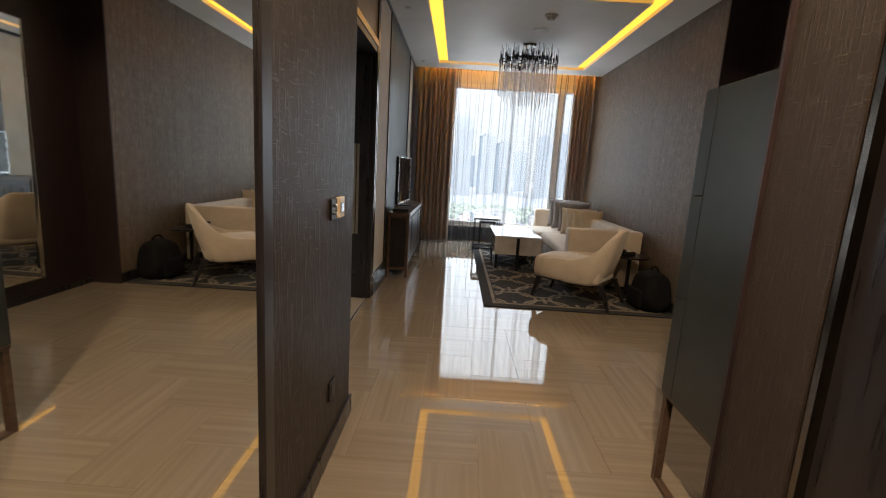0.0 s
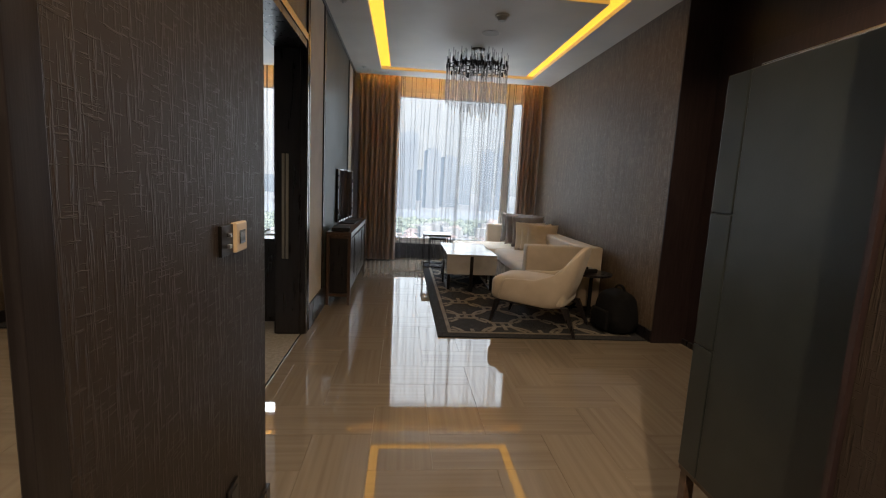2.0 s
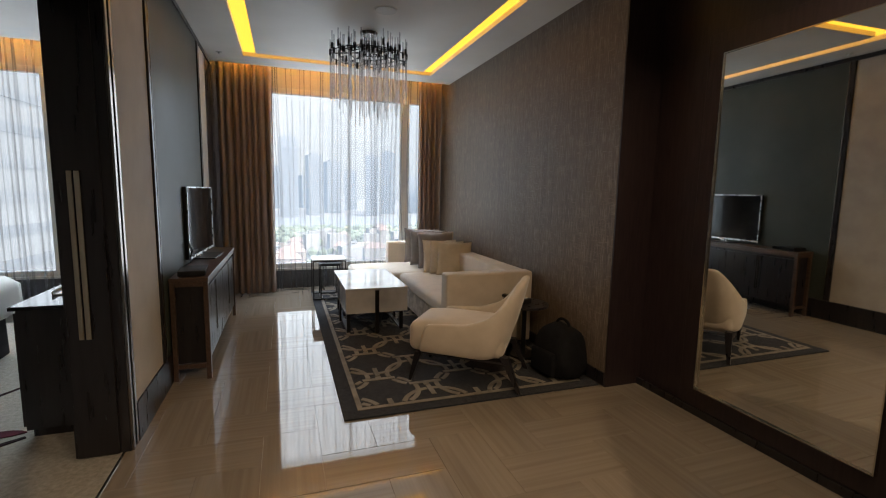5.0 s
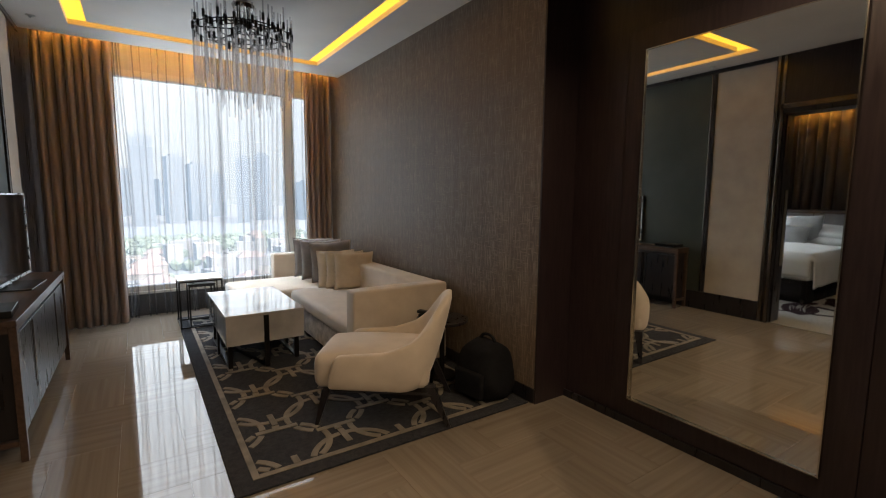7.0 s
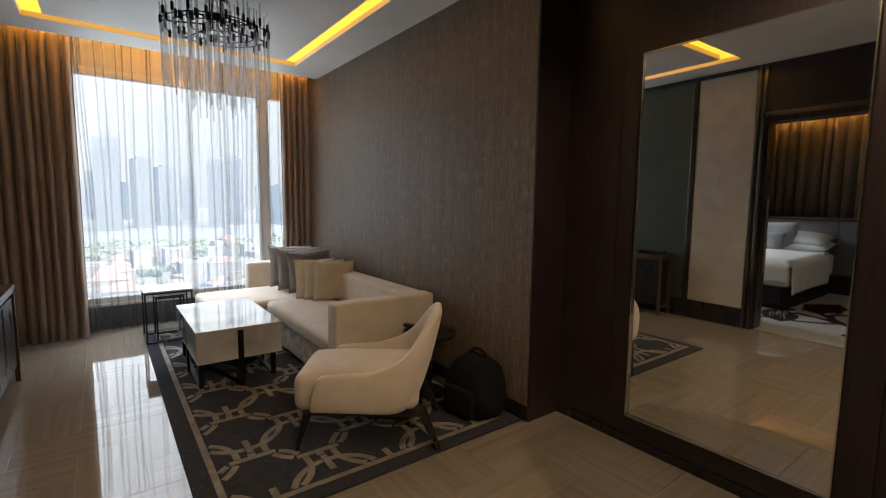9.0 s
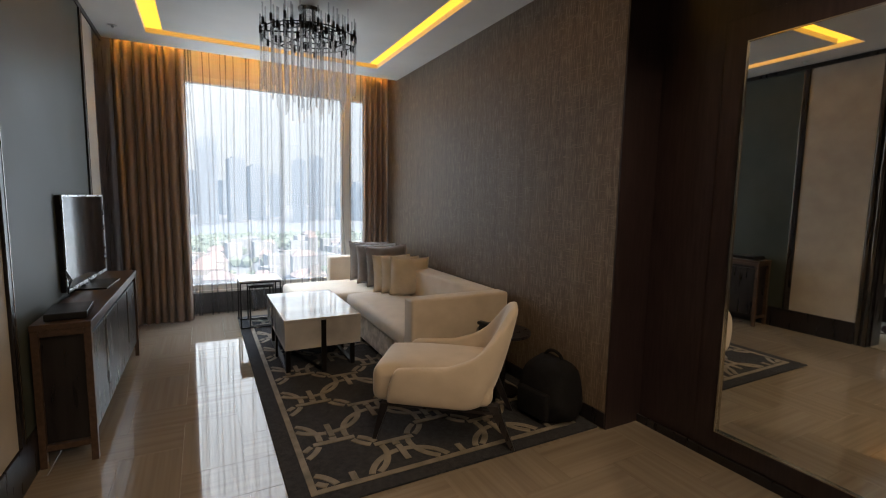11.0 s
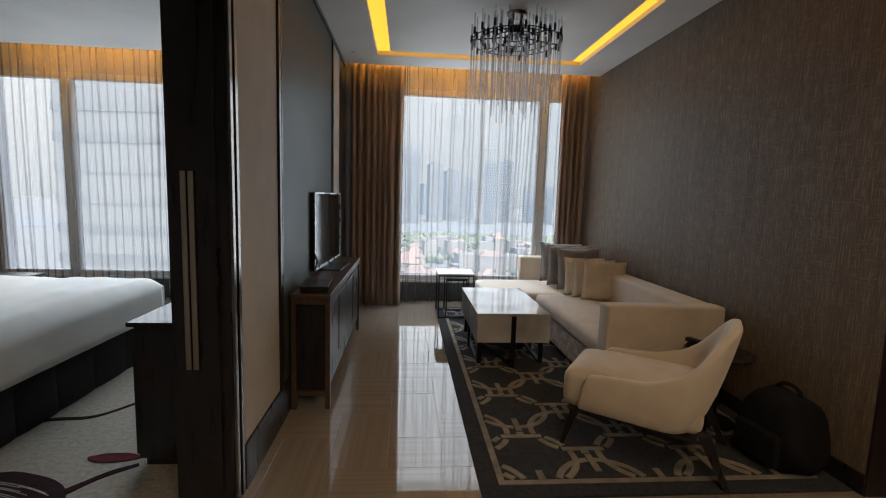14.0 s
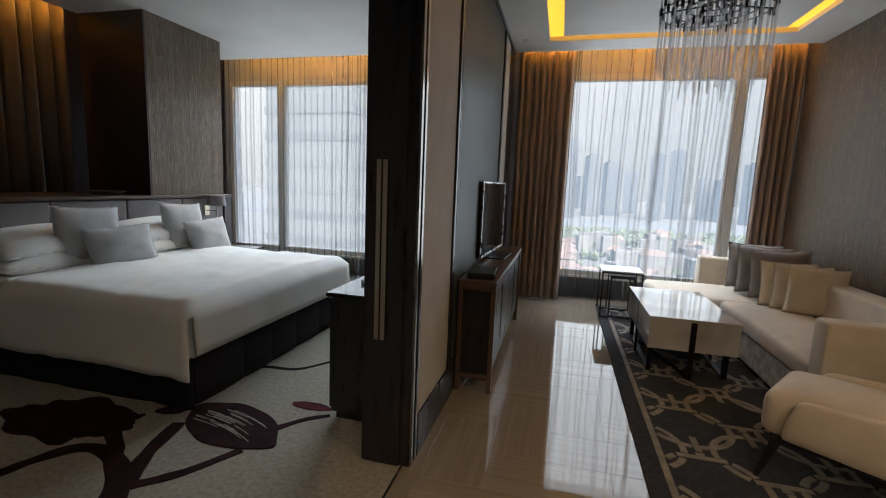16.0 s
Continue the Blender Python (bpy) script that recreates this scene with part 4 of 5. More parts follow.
tvbox("foot", BLACKPLASTIC, tv, -0.035, 0.15, -0.21, 0.21, 0.7655, 0.776, bevel=0.003)
tv.matrix_world = m
bx = thing("set_top_box", "flat black set-top box on the console", "set-top box", (-0.47, 5.68, 0.7655), 4)
box("case", BLACKPLASTIC, bx, -0.09, 0.09, -0.14, 0.14, 0.004, 0.04, bevel=0.004)
box("front", SCREEN, bx, 0.09, 0.092, -0.13, 0.13, 0.008, 0.036)
for sx in (-0.07, 0.07):
    box("foot", BLACKPLASTIC, bx, sx - 0.01, sx + 0.01, -0.12, 0.12, 0.0, 0.0042)
cb = thing("tv_cable", "loose black cables behind the television", "cable")
bm = bmesh.new()
for s in range(3):
    pts = [Vector((-0.597 + 0.004 * s, 6.12 + 0.02 * s, 0.93 - 0.02 * s)), Vector((-0.57, 6.09 + 0.015 * s, 0.95)), Vector((-0.55, 6.1 + 0.03 * s, 0.88)), Vector((-0.57, 6.14, 0.80 + 0.02 * s)), Vector((-0.58, 6.2, 0.772))]
    for p, q in zip(pts, pts[1:]):
        rod(bm, p, q, 0.003, 0.003, 5)
part("cord", bm, BLACKPLASTIC, cb)


# ---- chandelier ----
def chandelier(cx, cy):
    c = thing("chandelier", "dark bronze ring chandelier with hanging crystal rods", "chandelier", (cx, cy, 0))
    part("canopy", rod(bmesh.new(), (0, 0, 2.872), (0, 0, 2.8995), 0.075, 0.085, 28), BRONZE, c)
    for k in range(4):
        a = k * math.pi / 2 + 0.4
        part("stem", rod(bmesh.new(), (0.05 * math.cos(a), 0.05 * math.sin(a), 2.70), (0.05 * math.cos(a), 0.05 * math.sin(a), 2.873), 0.006, 0.006, 8), BLACKMETAL, c)
    rnd = random.Random(4)
    tiers = ((0.36, 2.68, 36, 0.40), (0.28, 2.69, 28, 0.48), (0.185, 2.70, 20, 0.56), (0.09, 2.71, 10, 0.58))
    upper = mesh_of("glass_rod", rod(bmesh.new(), (0, 0, 0), (0, 0, 1), 0.0062, 0.0062, 8), CRYSTAL, True)
    cup_me = mesh_of("cup", rod(bmesh.new(), (0, 0, -0.025), (0, 0, 0.027), 0.0105, 0.0105, 8), BLACKMETAL, True)
    for r, z, n, ln in tiers:
        bm = bmesh.new()
        for k in range(48):
            a0, a1 = 2 * math.pi * k / 48, 2 * math.pi * (k + 1) / 48
            rod(bm, (r * math.cos(a0), r * math.sin(a0), z), (r * math.cos(a1), r * math.sin(a1), z), 0.0045, 0.0045, 6)
        part("ring", bm, BLACKMETAL, c)
        for k in range(n):
            a = 2 * math.pi * (k + 0.3 * rnd.random()) / n
            x, y = r * math.cos(a), r * math.sin(a)
            dz = rnd.uniform(-0.035, 0.045)
            o = new("cup", cup_me)
            o.parent, o.location = c, (x, y, z + dz)
            o = new("glass_rod", upper)
            o.parent, o.location, o.scale = c, (x, y, z + dz + 0.02), (1, 1, 0.09 + 0.03 * rnd.random())
            o = new("glass_rod", upper)
            top_ = z + dz - 0.025
            o.parent, o.location, o.scale = c, (x, y, top_), (1, 1, -(ln + rnd.uniform(-0.07, 0.05)))
    for k in range(6):
        a = 2 * math.pi * k / 6
        part("arm", rod(bmesh.new(), (0.04 * math.cos(a), 0.04 * math.sin(a), 2.715), (0.355 * math.cos(a), 0.355 * math.sin(a), 2.675), 0.006, 0.006, 6), BLACKMETAL, c)
    return c
chandelier(0.985, 6.40)

# ---- hall cabinet ----
hc = thing("storage_cabinet", "tall black leather cabinet raised on a metal frame", "cabinet")
box("body", LEATHER, hc, 1.125, 1.70, 1.54, 2.13, 0.42, 1.665, bevel=0.004)
box("door", LEATHER, hc, 1.112, 1.124, 1.545, 2.035, 0.424, 1.661, bevel=0.003)
for a, b in ((0.424, 0.84), (0.843, 1.256), (1.259, 1.661)):
    box("edge_panel", LEATHER, hc, 1.112, 1.124, 2.039, 2.127, a, b, bevel=0.003)
for x in (1.125, 1.665):
    for y in (1.545, 2.095):
        box("leg", WALNUT, hc, x, x + 0.032, y, y + 0.032, 0.0, 0.418, bevel=0.002)
    box("foot_rail", WALNUT, hc, x, x + 0.032, 1.578, 2.094, 0.0, 0.02, bevel=0.002)
box("top_rail", WALNUT, hc, 1.12, 1.70, 1.54, 2.13, 0.405, 0.4195)

# ---- bedroom ----
def quilt():
    """White bed cover: flat on top, hanging over the foot and both sides with soft folds."""
    bm = bmesh.new()
    x0, x1, y0, y1, z = -3.42, -1.955, 4.63, 6.58, 0.645
    nx, ny = 46, 70
    over_x, over_y = 0.25, 0.37
    g = []
    r = 0.085
    def bend(s, lim):
        d = s - lim
        if d <= -r:
            return s, 0.0
        if d < r * 0.57:
            a = (d + r) / (r * 1.57) * math.pi / 2
            return lim - r + r * math.sin(a), r * (1 - math.cos(a))
        return lim, r + (d - r * 0.57)
    for i in range(nx + 1):
        row = []
        s = x0 + (x1 + over_x - x0) * i / nx
        for j in range(ny + 1):
            t = y0 - over_y + (y1 - y0 + 2 * over_y) * j / ny
            px, dzx = bend(s, x1)
            mid = (y0 + y1) / 2
            half = (y1 - y0) / 2
            q, dzy = bend(abs(t - mid), half)
            py = mid + math.copysign(q, t - mid)
            drop = max(dzx, dzy) + 0.15 * min(dzx, dzy)
            wav = noise.noise(Vector((s * 1.7, t * 1.7, 3.0))) * 0.016 + noise.noise(Vector((s * 7, t * 3.5, 1.0))) * 0.011 + noise.noise(Vector((s * 15, t * 9, 5.0))) * 0.005
            hang = 0.035 * max(0, drop - 0.05)
            out = hang * (1 + 1.5 * noise.noise(Vector((s * 5, t * 5, 7))))
            if dzx > 0.05:
                px += 0.02 + out
            if dzy > 0.05:
                py += math.copysign(0.015 + out, t - mid)
            crown = 0.03 * (1 - ((t - mid) / half) ** 4) if abs(t - mid) < half else 0
            row.append(bm.verts.new((px, py, z - drop + wav + max(0, crown) * (1 if dzx < 0.02 else 0.3))))
        g.append(row)
    for i in range(nx):
        s = x0 + (x1 + over_x - x0) * (i + 0.5) / nx - x1
        for j in range(ny):
            t = abs(-over_y + (y1 - y0 + 2 * over_y) * (j + 0.5) / ny - (y1 - y0) / 2) - (y1 - y0) / 2
            if s < 0.03 or t < 0.0:
                bm.faces.new((g[i][j], g[i][j + 1], g[i + 1][j + 1], g[i + 1][j]))
    bmesh.ops.delete(bm, geom=[v for v in bm.verts if not v.link_faces], context="VERTS")
    return bm


bed = thing("bed", "king bed with a white cover and black skirt", "bed")
box("base", BLACKWOOD, bed, -3.84, -2.03, 4.70, 6.50, 0.05, 0.30)
soft_box("mattress", LINEN, bed, -3.84, -1.985, 4.66, 6.55, 0.30, 0.625, 0.05)
qo = part("bed_cover", quilt(), LINEN, bed, "white quilted bed cover hanging over the edges", smooth=True)
solid(qo, 0.012)
box("turned_sheet", LINEN, bed, -3.56, -3.36, 4.66, 6.55, 0.635, 0.672, bevel=0.015, label="folded-back white sheet edge", seg=3)


def skirt(length, seed):
    return folds(0, length, 0, 0.004, 0.33, 0.34, 0.007, seed, nz=3)
for a, b, turn in (((-3.84, 4.685), 1.83, 0), ((-2.012, 4.70), 1.80, 90)):
    so_ = part("skirt", skirt(b, 30 + turn), SKIRT, bed, "black gathered bed skirt", smooth=True)
    so_.matrix_world = pose(a[0], a[1], 0, 0, 0, turn)
    solid(so_, 0.004)

hb = thing("headboard", "padded grey-brown headboard with a wood ledge", "headboard")
box("backing", DARKWOOD, hb, -4.0, -3.90, 2.9, 7.31, 0.0, 1.13)
box("ledge", WALNUT, hb, -4.72, -3.84, 2.9, 7.33, 1.1305, 1.158, bevel=0.003)
edges = [2.95, 3.62, 4.28, 4.645, 5.30, 5.955, 6.596, 7.20]
for a, b in zip(edges, edges[1:]):
    soft_box("padded_panel", HEADLEATHER, hb, -3.90, -3.862, a + 0.004, b - 0.004, 0.30, 1.125, 0.012)
box("end_panel", DARKWOOD, hb, -3.90, -3.85, 7.204, 7.31, 0.0, 1.13, bevel=0.002)

dish = thing("dish", "shallow grey dish on the headboard ledge", "dish", (-4.22, 6.06, 1.158))
part("base", rod(bmesh.new(), (0, 0, 0), (0, 0, 0.008), 0.10, 0.12, 28), HEADLEATHER, dish)
rim = bmesh.new()
for k in range(28):
    a0, a1 = 2 * math.pi * k / 28, 2 * math.pi * (k + 1) / 28
    v = [rim.verts.new((r_ * math.cos(a), r_ * math.sin(a), z)) for a in (a0, a1) for r_, z in ((0.115, 0.008), (0.165, 0.034), (0.160, 0.036), (0.108, 0.0085))]
    for q in range(4):
        rim.faces.new((v[q], v[(q + 1) % 4], v[4 + (q + 1) % 4], v[4 + q]))
bmesh.ops.remove_doubles(rim, verts=rim.verts, dist=0.0005)
bmesh.ops.recalc_face_normals(rim, faces=rim.faces)
part("rim", rim, HEADLEATHER, dish, smooth=True)

PL = "pillows on the bed"
def pillow(label, mat_, size, thick, at, turn, lean, tip, seed):
    return cushion("pillow", label, "pillow", mat_, size, thick, at, turn, lean, tip, seed, PL)
for k, y in enumerate((5.06, 6.02)):
    pillow("plump white sleeping pillow lying flat on the bed", LINEN, (0.86, 0.50), 0.20, (-3.61, y, 0.735), 90, -82, 2, 40 + k)
    pillow("plump white sleeping pillow stacked on another", LINEN, (0.84, 0.49), 0.20, (-3.65, y + 0.02, 0.85), 92, -78, -2, 45 + k)
for k, y in enumerate((5.29, 6.20)):
    pillow("light grey linen square pillow leaning upright", GREYLINEN, (0.50, 0.48), 0.15, (-3.47, y, 0.868), 86 + 6 * k, -12, 3, 50 + k)
    pillow("small grey rectangular cushion leaning upright", GREYLINEN, (0.52, 0.32), 0.14, (-3.31, y + 0.13, 0.795), 82 + 8 * k, -16, -3, 55 + k)

ns = thing("nightstand", "dark wood nightstand beside the bed", "nightstand")
box("body", DARKWOOD, ns, -3.84, -3.42, 6.72, 7.28, 0.06, 0.53, bevel=0.003)
box("tabletop", BLACKWOOD, ns, -3.845, -3.40, 6.70, 7.30, 0.531, 0.555, bevel=0.003)
box("drawer", DARKWOOD, ns, -3.419, -3.405, 6.73, 7.27, 0.30, 0.52, bevel=0.002)
box("drawer", DARKWOOD, ns, -3.419, -3.405, 6.73, 7.27, 0.07, 0.295, bevel=0.002)
box("plinth", BLACKWOOD, ns, -3.82, -3.45, 6.75, 7.25, 0.0, 0.06)
wl = thing("wall_lamp", "headboard lamp with a taupe drum shade", "wall lamp", (-3.862, 6.93, 0.0))
box("backplate", STEEL, wl, 0.0, 0.012, -0.035, 0.035, 0.93, 1.04, bevel=0.003)
part("arm", rod(bmesh.new(), (0.012, 0, 0.985), (0.12, 0.02, 0.985), 0.007, 0.007, 8), STEEL, wl)
part("stem", rod(bmesh.new(), (0.12, 0.02, 0.93), (0.12, 0.02, 1.06), 0.006, 0.006, 8), STEEL, wl)
part("shade", rod(bmesh.new(), (0.12, 0.02, 1.045), (0.12, 0.02, 1.155), 0.098, 0.085, 28), HEADLEATHER, wl, "taupe drum shade", smooth=False)

lc = thing("low_cabinet", "black wood media cabinet with a glass top", "cabinet")
box("body", BLACKWOOD, lc, -1.19, -0.872, 4.862, 6.4, 0.05, 0.735, bevel=0.003)
box("plinth", BLACKWOOD, lc, -1.17, -0.872, 4.89, 6.38, 0.0, 0.05)
box("tabletop", SCREEN, lc, -1.215, -0.872, 4.842, 6.42, 0.736, 0.758, bevel=0.003)
for k in range(3):
    box("drawer", BLACKWOOD, lc, -1.205, -1.191, 4.87 + k * 0.508, 5.37 + k * 0.508, 0.07, 0.72, bevel=0.002)
tr = thing("tray", "pale tray lying on the media cabinet", "tray", (-1.03, 5.30, 0.758), 5)
box("base", GREYPLASTIC, tr, -0.11, 0.11, -0.18, 0.18, 0.0, 0.008, bevel=0.002)
for sx in (-0.11, 0.102):
    box("rim", GREYPLASTIC, tr, sx, sx + 0.008, -0.18, 0.18, 0.008, 0.025)


# ---- carpet motifs, woven proud of the pile ----
def ribbon(pts, w0, w1, z=0.0045, n=10):
    """A flat branch of varying width along a smooth line through a few points."""
    bm = bmesh.new()
    P = [Vector(p) for p in pts]
    P = [P[0] * 2 - P[1]] + P + [P[-1] * 2 - P[-2]]
    line = []
    for a, b, c, d in zip(P, P[1:], P[2:], P[3:]):
        for k in range(n):
            t = k / n
            line.append(0.5 * ((2 * b) + (c - a) * t + (2 * a - 5 * b + 4 * c - d) * t * t + (3 * b - a - 3 * c + d) * t ** 3))
    line.append(P[-2])
    prev = None
    for k, p in enumerate(line):
        q = line[min(k + 1, len(line) - 1)] - line[max(k - 1, 0)]
        nrm = Vector((-q.y, q.x)).normalized()
        f = k / (len(line) - 1)
        w = (w0 + (w1 - w0) * f) * (1 + 0.25 * noise.noise(Vector((p.x * 9, p.y * 9, 0))))
        pair = [bm.verts.new((p.x + nrm.x * w * s, p.y + nrm.y * w * s, zz)) for s, zz in ((-1, 0.0), (-0.9, z), (0.9, z), (1, 0.0))]
        if prev:
            for i in range(3):
                bm.faces.new((prev[i], prev[i + 1], pair[i + 1], pair[i]))
        prev = pair
    bmesh.ops.recalc_face_normals(bm, faces=bm.faces)
    return bm


def leaf(cx, cy, a, b, turn, z=0.005, n=28, ragged=0.3):
    bm = bmesh.new()
    c, s = math.cos(radians(turn)), math.sin(radians(turn))
    rim = []
    for k in range(n):
        t = 2 * math.pi * k / n
        f = 1 + ragged * noise.noise(Vector((math.cos(t) * 2 + cx, math.sin(t) * 2, cy)))
        x, y = a * math.cos(t) * f, b * math.sin(t) * f * (1 - 0.35 * abs(math.cos(t)) ** 3)
        rim.append((cx + c * x - s * y, cy + s * x + c * y))
    top_ = [bm.verts.new((x, y, z)) for x, y in rim]
    low = [bm.verts.new((cx + (x - cx) * 1.02, cy + (y - cy) * 1.02, 0)) for x, y in rim]
    bm.faces.new(top_)
    for k in range(n):
        j = (k + 1) % n
        bm.faces.new((low[k], low[j], top_[j], top_[k]))
    return bm


cm = tagged(new("carpet_motif"), "plum branches and blossoms woven into the bedroom carpet", "carpet pattern", "", "structure")
for layer, (pts, w0, w1) in enumerate(((((-2.75, 3.6), (-2.42, 3.84), (-2.33, 4.05), (-2.25, 4.19), (-2.12, 4.23), (-1.97, 4.18), (-1.80, 4.05), (-1.66, 3.86)), 0.03, 0.055),
                    (((-1.76, 4.02), (-1.79, 4.10), (-1.88, 4.28), (-1.96, 4.55)), 0.05, 0.036),
                    (((-1.97, 4.18), (-2.07, 4.27), (-2.20, 4.36)), 0.03, 0.04),
                    (((-1.74, 4.06), (-1.66, 4.13), (-1.574, 4.234), (-1.463, 4.436)), 0.03, 0.026),
                    (((-1.43, 4.66), (-1.322, 4.803), (-1.21, 4.89)), 0.024, 0.013),
                    (((-2.3, 5.2), (-2.0, 5.37), (-1.75, 5.42), (-1.55, 5.7)), 0.02, 0.012),
                    (((-1.66, 3.86), (-1.5, 3.4), (-1.6, 2.8)), 0.055, 0.04))):
    part("branch", ribbon(pts, w0, w1, 0.003 + 0.0004 * layer), CARPET_DARK, cm)
for layer, (x, y, a, b, tu, rag) in enumerate(((-1.68, 4.63, 0.36, 0.185, -20, 0.08), (-2.58, 4.40, 0.40, 0.20, -3, 0.5), (-2.28, 4.42, 0.15, 0.10, 60, 0.5), (-1.3, 3.6, 0.3, 0.16, 60, 0.3), (-2.10, 4.66, 0.10, 0.05, 30, 0.2))):
    part("blossom", leaf(x, y, a, b, tu, 0.0061 + 0.0004 * layer, n=44, ragged=rag), CARPET_DARK, cm)
for x, y, a, b, tu in ((-1.37, 4.955, 0.135, 0.042, 0), (-1.2, 5.9, 0.14, 0.04, 70)):
    part("leaf", leaf(x, y, a, b, tu, ragged=0.1), CARPET_RED, cm, "wine-red leaf")
stroke = random.Random(21)
for k in range(26):
    # thin pale strokes that follow the bud's curve
    v = stroke.uniform(-0.10, 0.10)
    u0 = stroke.uniform(-0.27, 0.02)
    u1 = u0 + stroke.uniform(0.08, 0.24)
    line = []
    for f in (0.0, 0.5, 1.0):
        u = u0 + (u1 - u0) * f
        w = v - 0.5 * u * u
        line.append((-1.66 + 0.94 * u + 0.2 * w, 4.64 - 0.30 * u + 0.85 * w))
    part("petal_line", ribbon(line, 0.0036, 0.002, 0.0074, n=5), CARPET, cm)


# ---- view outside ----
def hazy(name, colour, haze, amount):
    """A far surface with the bright haze added as a glow of its own."""
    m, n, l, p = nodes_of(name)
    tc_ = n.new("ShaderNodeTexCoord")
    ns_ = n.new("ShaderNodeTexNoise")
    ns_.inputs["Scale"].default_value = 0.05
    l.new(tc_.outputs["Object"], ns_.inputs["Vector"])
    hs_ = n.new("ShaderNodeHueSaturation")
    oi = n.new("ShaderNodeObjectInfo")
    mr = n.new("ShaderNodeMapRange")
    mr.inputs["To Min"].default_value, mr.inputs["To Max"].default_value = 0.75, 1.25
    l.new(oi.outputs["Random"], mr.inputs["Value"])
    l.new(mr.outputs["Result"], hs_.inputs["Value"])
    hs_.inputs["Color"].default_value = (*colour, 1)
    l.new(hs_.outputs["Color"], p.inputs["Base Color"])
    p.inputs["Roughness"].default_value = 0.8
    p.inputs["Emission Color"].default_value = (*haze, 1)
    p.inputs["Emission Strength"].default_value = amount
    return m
# haze tint, painted on as emission; nothing out there is a light source
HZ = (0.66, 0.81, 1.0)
FARB = hazy("far_building_haze_glow", (0.0025, 0.003, 0.0035), HZ, 0.093 * HAZE_GLOW)
MIDB = hazy("mid_building_haze_glow", (0.003, 0.0035, 0.0045), HZ, 0.088 * HAZE_GLOW)
NEARB = hazy("pale_house_wall_haze_glow", (0.030, 0.029, 0.027), HZ, 0.070 * HAZE_GLOW)
NEARC = hazy("ochre_house_wall_haze_glow", (0.036, 0.029, 0.022), HZ, 0.067 * HAZE_GLOW)
ROOFB = hazy("terracotta_roof_haze_glow", (0.042, 0.026, 0.020), HZ, 0.065 * HAZE_GLOW)
LAKE = hazy("lake_water_haze_glow", (0.010, 0.012, 0.014), HZ, 0.084 * HAZE_GLOW)
WOODS = hazy("tree_green_haze_glow", (0.018, 0.026, 0.012), HZ, 0.061 * HAZE_GLOW)
LAND = hazy("city_ground_haze_glow", (0.018, 0.018, 0.017), HZ, 0.068 * HAZE_GLOW)
GLASSB = hazy("blue_glass_tower_haze_glow", (0.010, 0.012, 0.013), (0.84, 0.91, 1.0), 0.088 * HAZE_GLOW)
G0 = -48.0


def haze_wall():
    """A far glowing ring, added as haze; closes the horizon and dims the sky."""
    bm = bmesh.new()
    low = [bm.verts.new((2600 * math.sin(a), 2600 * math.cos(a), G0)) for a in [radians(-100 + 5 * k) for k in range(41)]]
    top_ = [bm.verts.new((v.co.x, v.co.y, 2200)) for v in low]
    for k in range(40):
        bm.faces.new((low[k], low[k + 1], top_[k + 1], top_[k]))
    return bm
SKY_BACKDROP = glow("horizon_haze_glow", (0.80, 0.90, 1.0), 0.052)
SKY_BACKDROP.node_tree.nodes["Principled BSDF"].inputs["Base Color"].default_value = (0, 0, 0, 1)
tagged(part("backdrop", haze_wall(), SKY_BACKDROP), "glowing backdrop for the hazy sky above the horizon", "sky", "", "structure")
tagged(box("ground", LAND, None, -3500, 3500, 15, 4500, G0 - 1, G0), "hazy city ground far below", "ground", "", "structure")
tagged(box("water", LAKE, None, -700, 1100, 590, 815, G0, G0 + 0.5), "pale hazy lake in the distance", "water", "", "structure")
rnd = random.Random(12)


def block(name, label, mat_, x, y, w, d, h, floors=True, roof=None):
    b = thing(name, label, "building", (x, y, G0), rnd.uniform(-25, 25))
    box("wall", mat_, b, -w / 2, w / 2, -d / 2, d / 2, 0, h)
    if roof:
        bm = bmesh.new()
        v = [bm.verts.new(p) for p in ((-w / 2 - .4, -d / 2 - .4, h), (w / 2 + .4, -d / 2 - .4, h), (w / 2 + .4, d / 2 + .4, h), (-w / 2 - .4, d / 2 + .4, h), (-w / 4, 0, h + 3), (w / 4, 0, h + 3))]
        for f in ((0, 1, 5, 4), (1, 2, 5), (2, 3, 4, 5), (3, 0, 4), (3, 2, 1, 0)):
            bm.faces.new([v[i] for i in f])
        part("roof", bm, roof, b)
    elif floors:
        step = max(3.2, h / 14)
        k = 1
        while k * step < h - 1:
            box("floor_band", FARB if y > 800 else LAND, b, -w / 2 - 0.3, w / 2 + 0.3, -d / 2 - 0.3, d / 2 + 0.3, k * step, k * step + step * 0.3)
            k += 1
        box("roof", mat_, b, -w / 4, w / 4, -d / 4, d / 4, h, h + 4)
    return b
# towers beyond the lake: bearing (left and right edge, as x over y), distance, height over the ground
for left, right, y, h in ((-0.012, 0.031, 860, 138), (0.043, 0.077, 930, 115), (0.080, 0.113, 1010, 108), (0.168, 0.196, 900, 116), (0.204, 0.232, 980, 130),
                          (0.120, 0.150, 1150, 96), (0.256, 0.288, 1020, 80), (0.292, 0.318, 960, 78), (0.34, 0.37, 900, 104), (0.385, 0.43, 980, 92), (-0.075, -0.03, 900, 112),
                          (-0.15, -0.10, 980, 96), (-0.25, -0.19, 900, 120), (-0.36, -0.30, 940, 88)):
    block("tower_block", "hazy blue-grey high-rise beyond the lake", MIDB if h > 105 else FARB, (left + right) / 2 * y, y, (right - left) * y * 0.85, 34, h)
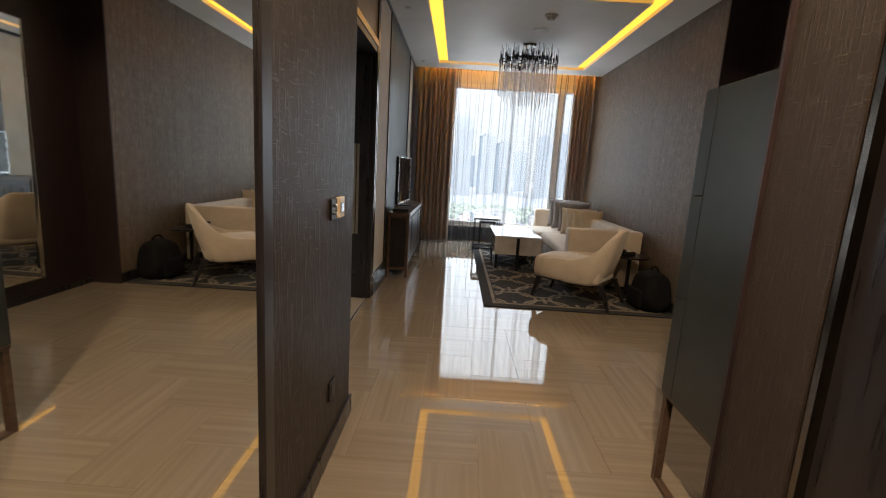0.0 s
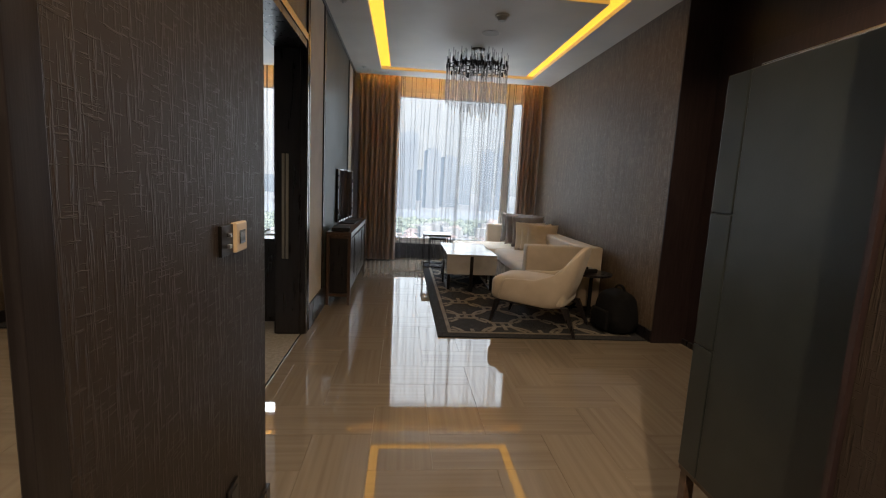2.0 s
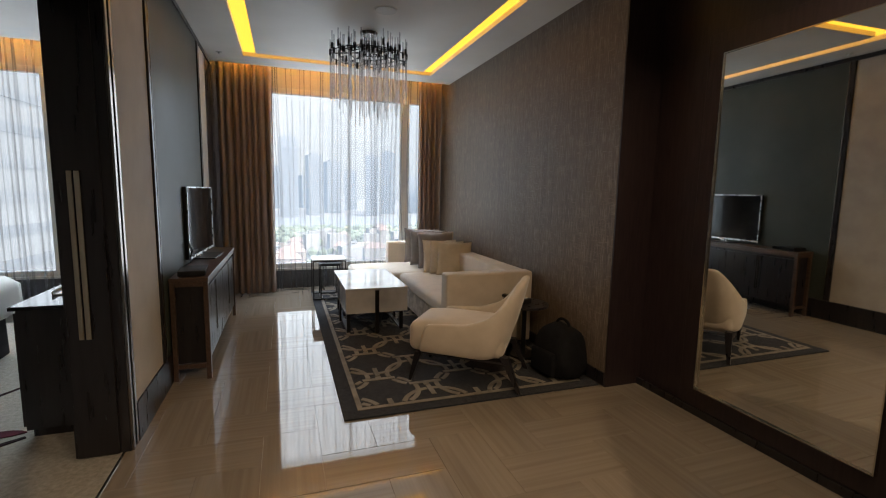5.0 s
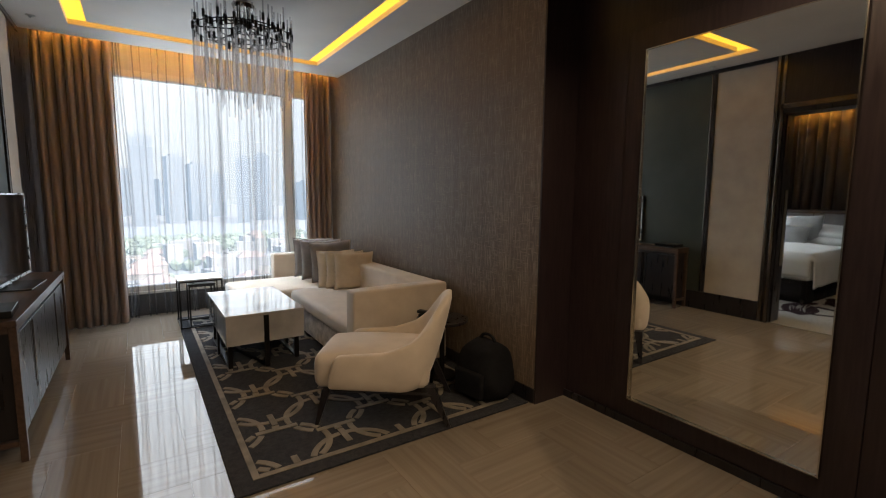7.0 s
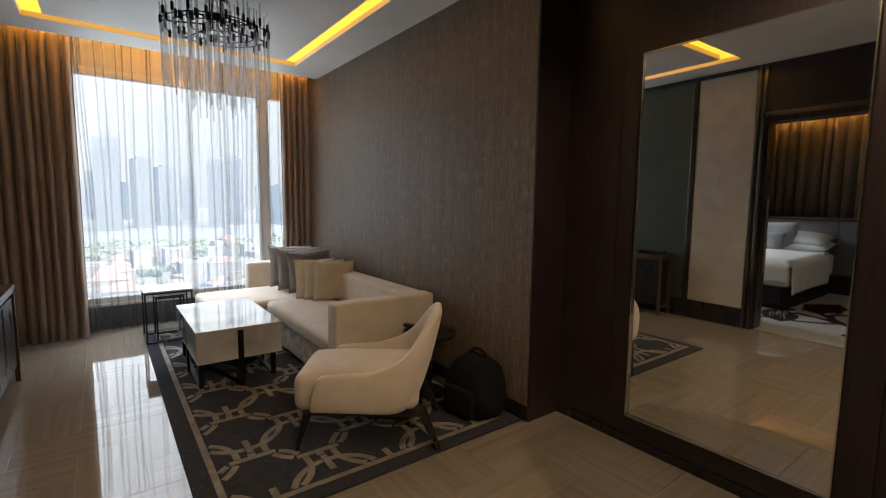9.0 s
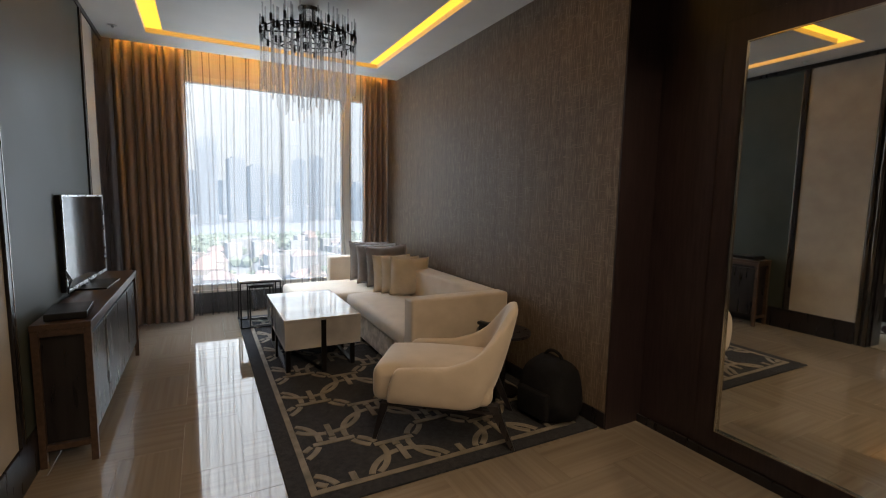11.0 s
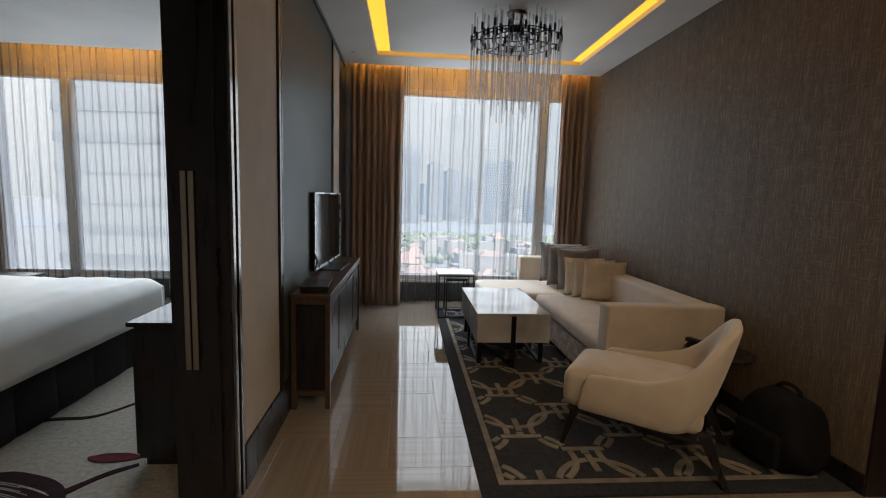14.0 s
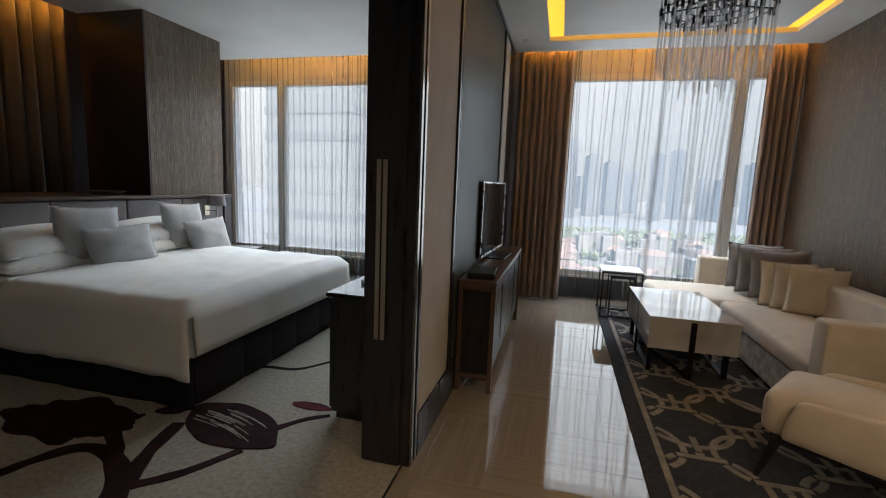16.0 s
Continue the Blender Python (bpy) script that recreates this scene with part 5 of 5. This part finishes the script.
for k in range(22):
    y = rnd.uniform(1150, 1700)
    block("tower_block", "pale blue high-rise faded by painted haze", FARB, rnd.uniform(-0.45, 0.6) * y, y, rnd.uniform(26, 60), 40, rnd.uniform(50, 125), floors=False)
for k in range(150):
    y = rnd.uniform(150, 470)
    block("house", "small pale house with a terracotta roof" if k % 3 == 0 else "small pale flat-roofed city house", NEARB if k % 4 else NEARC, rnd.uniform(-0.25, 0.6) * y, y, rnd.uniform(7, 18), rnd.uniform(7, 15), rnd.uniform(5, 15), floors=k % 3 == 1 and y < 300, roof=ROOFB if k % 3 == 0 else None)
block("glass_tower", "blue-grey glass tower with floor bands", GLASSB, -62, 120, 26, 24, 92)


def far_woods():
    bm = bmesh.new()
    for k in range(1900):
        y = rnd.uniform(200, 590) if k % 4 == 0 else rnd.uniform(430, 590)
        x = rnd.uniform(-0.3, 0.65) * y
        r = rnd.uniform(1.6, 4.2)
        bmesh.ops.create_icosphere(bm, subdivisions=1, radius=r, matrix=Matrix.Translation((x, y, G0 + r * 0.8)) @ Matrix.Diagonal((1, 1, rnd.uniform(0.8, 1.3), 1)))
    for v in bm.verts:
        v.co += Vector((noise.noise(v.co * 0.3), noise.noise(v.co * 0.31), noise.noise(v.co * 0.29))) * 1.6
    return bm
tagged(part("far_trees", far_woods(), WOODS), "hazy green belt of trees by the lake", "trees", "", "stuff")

# ---- marble floor slabs, laid in a herringbone ----
def herringbone(w, l, x0, x1, y0, y1, gap, ox, oy):
    """Slabs w by l, each clipped to the room's rectangle: x0, x1, y0, y1 and whether the slab runs along x."""
    n = round(l / w)
    out = []
    for i in range(-60, 60):
        for j in range(-60, 60):
            a, b = i, j
            if (a - b) % (2 * n) == 0:
                out.append((a * w, b * w, l, w, True))
            elif (a - b) % (2 * n) == 2 * n - 1:
                out.append((a * w, b * w, w, l, False))
    res = []
    for ax, ay, sx, sy, flat in out:
        lx0, lx1, ly0, ly1 = ax + ox + gap, ax + ox + sx - gap, ay + oy + gap, ay + oy + sy - gap
        cx0, cx1, cy0, cy1 = max(lx0, x0), min(lx1, x1), max(ly0, y0), min(ly1, y1)
        if cx1 - cx0 > 0.02 and cy1 - cy0 > 0.02:
            res.append((cx0, cx1, cy0, cy1, flat))
    return res


shared = {}
rt = random.Random(77)
for cx0, cx1, cy0, cy1, flat in herringbone(0.30, 0.60, XL - 0.024, 2.712, -2.19, 8.69, 0.0004, 0.05, 0.02):
    mx, my = (cx0 + cx1) / 2, (cy0 + cy1) / 2
    lx, ly = (cx1 - cx0, cy1 - cy0) if flat else (cy1 - cy0, cx1 - cx0)
    key = (round(lx, 3), round(ly, 3))
    if key not in shared:
        shared[key] = mesh_of("slab", slab(bmesh.new(), -lx / 2, lx / 2, -ly / 2, ly / 2, -0.011, 0.0, bevel=0.0006, seg=1), MARBLE_FLOOR)
    o = new("slab", shared[key])
    o.parent = floor
    o.matrix_world = pose(mx, my, 0, rt.gauss(0, 0.022), rt.gauss(0, 0.022), (0 if flat else 90) + rt.choice((0, 180)))
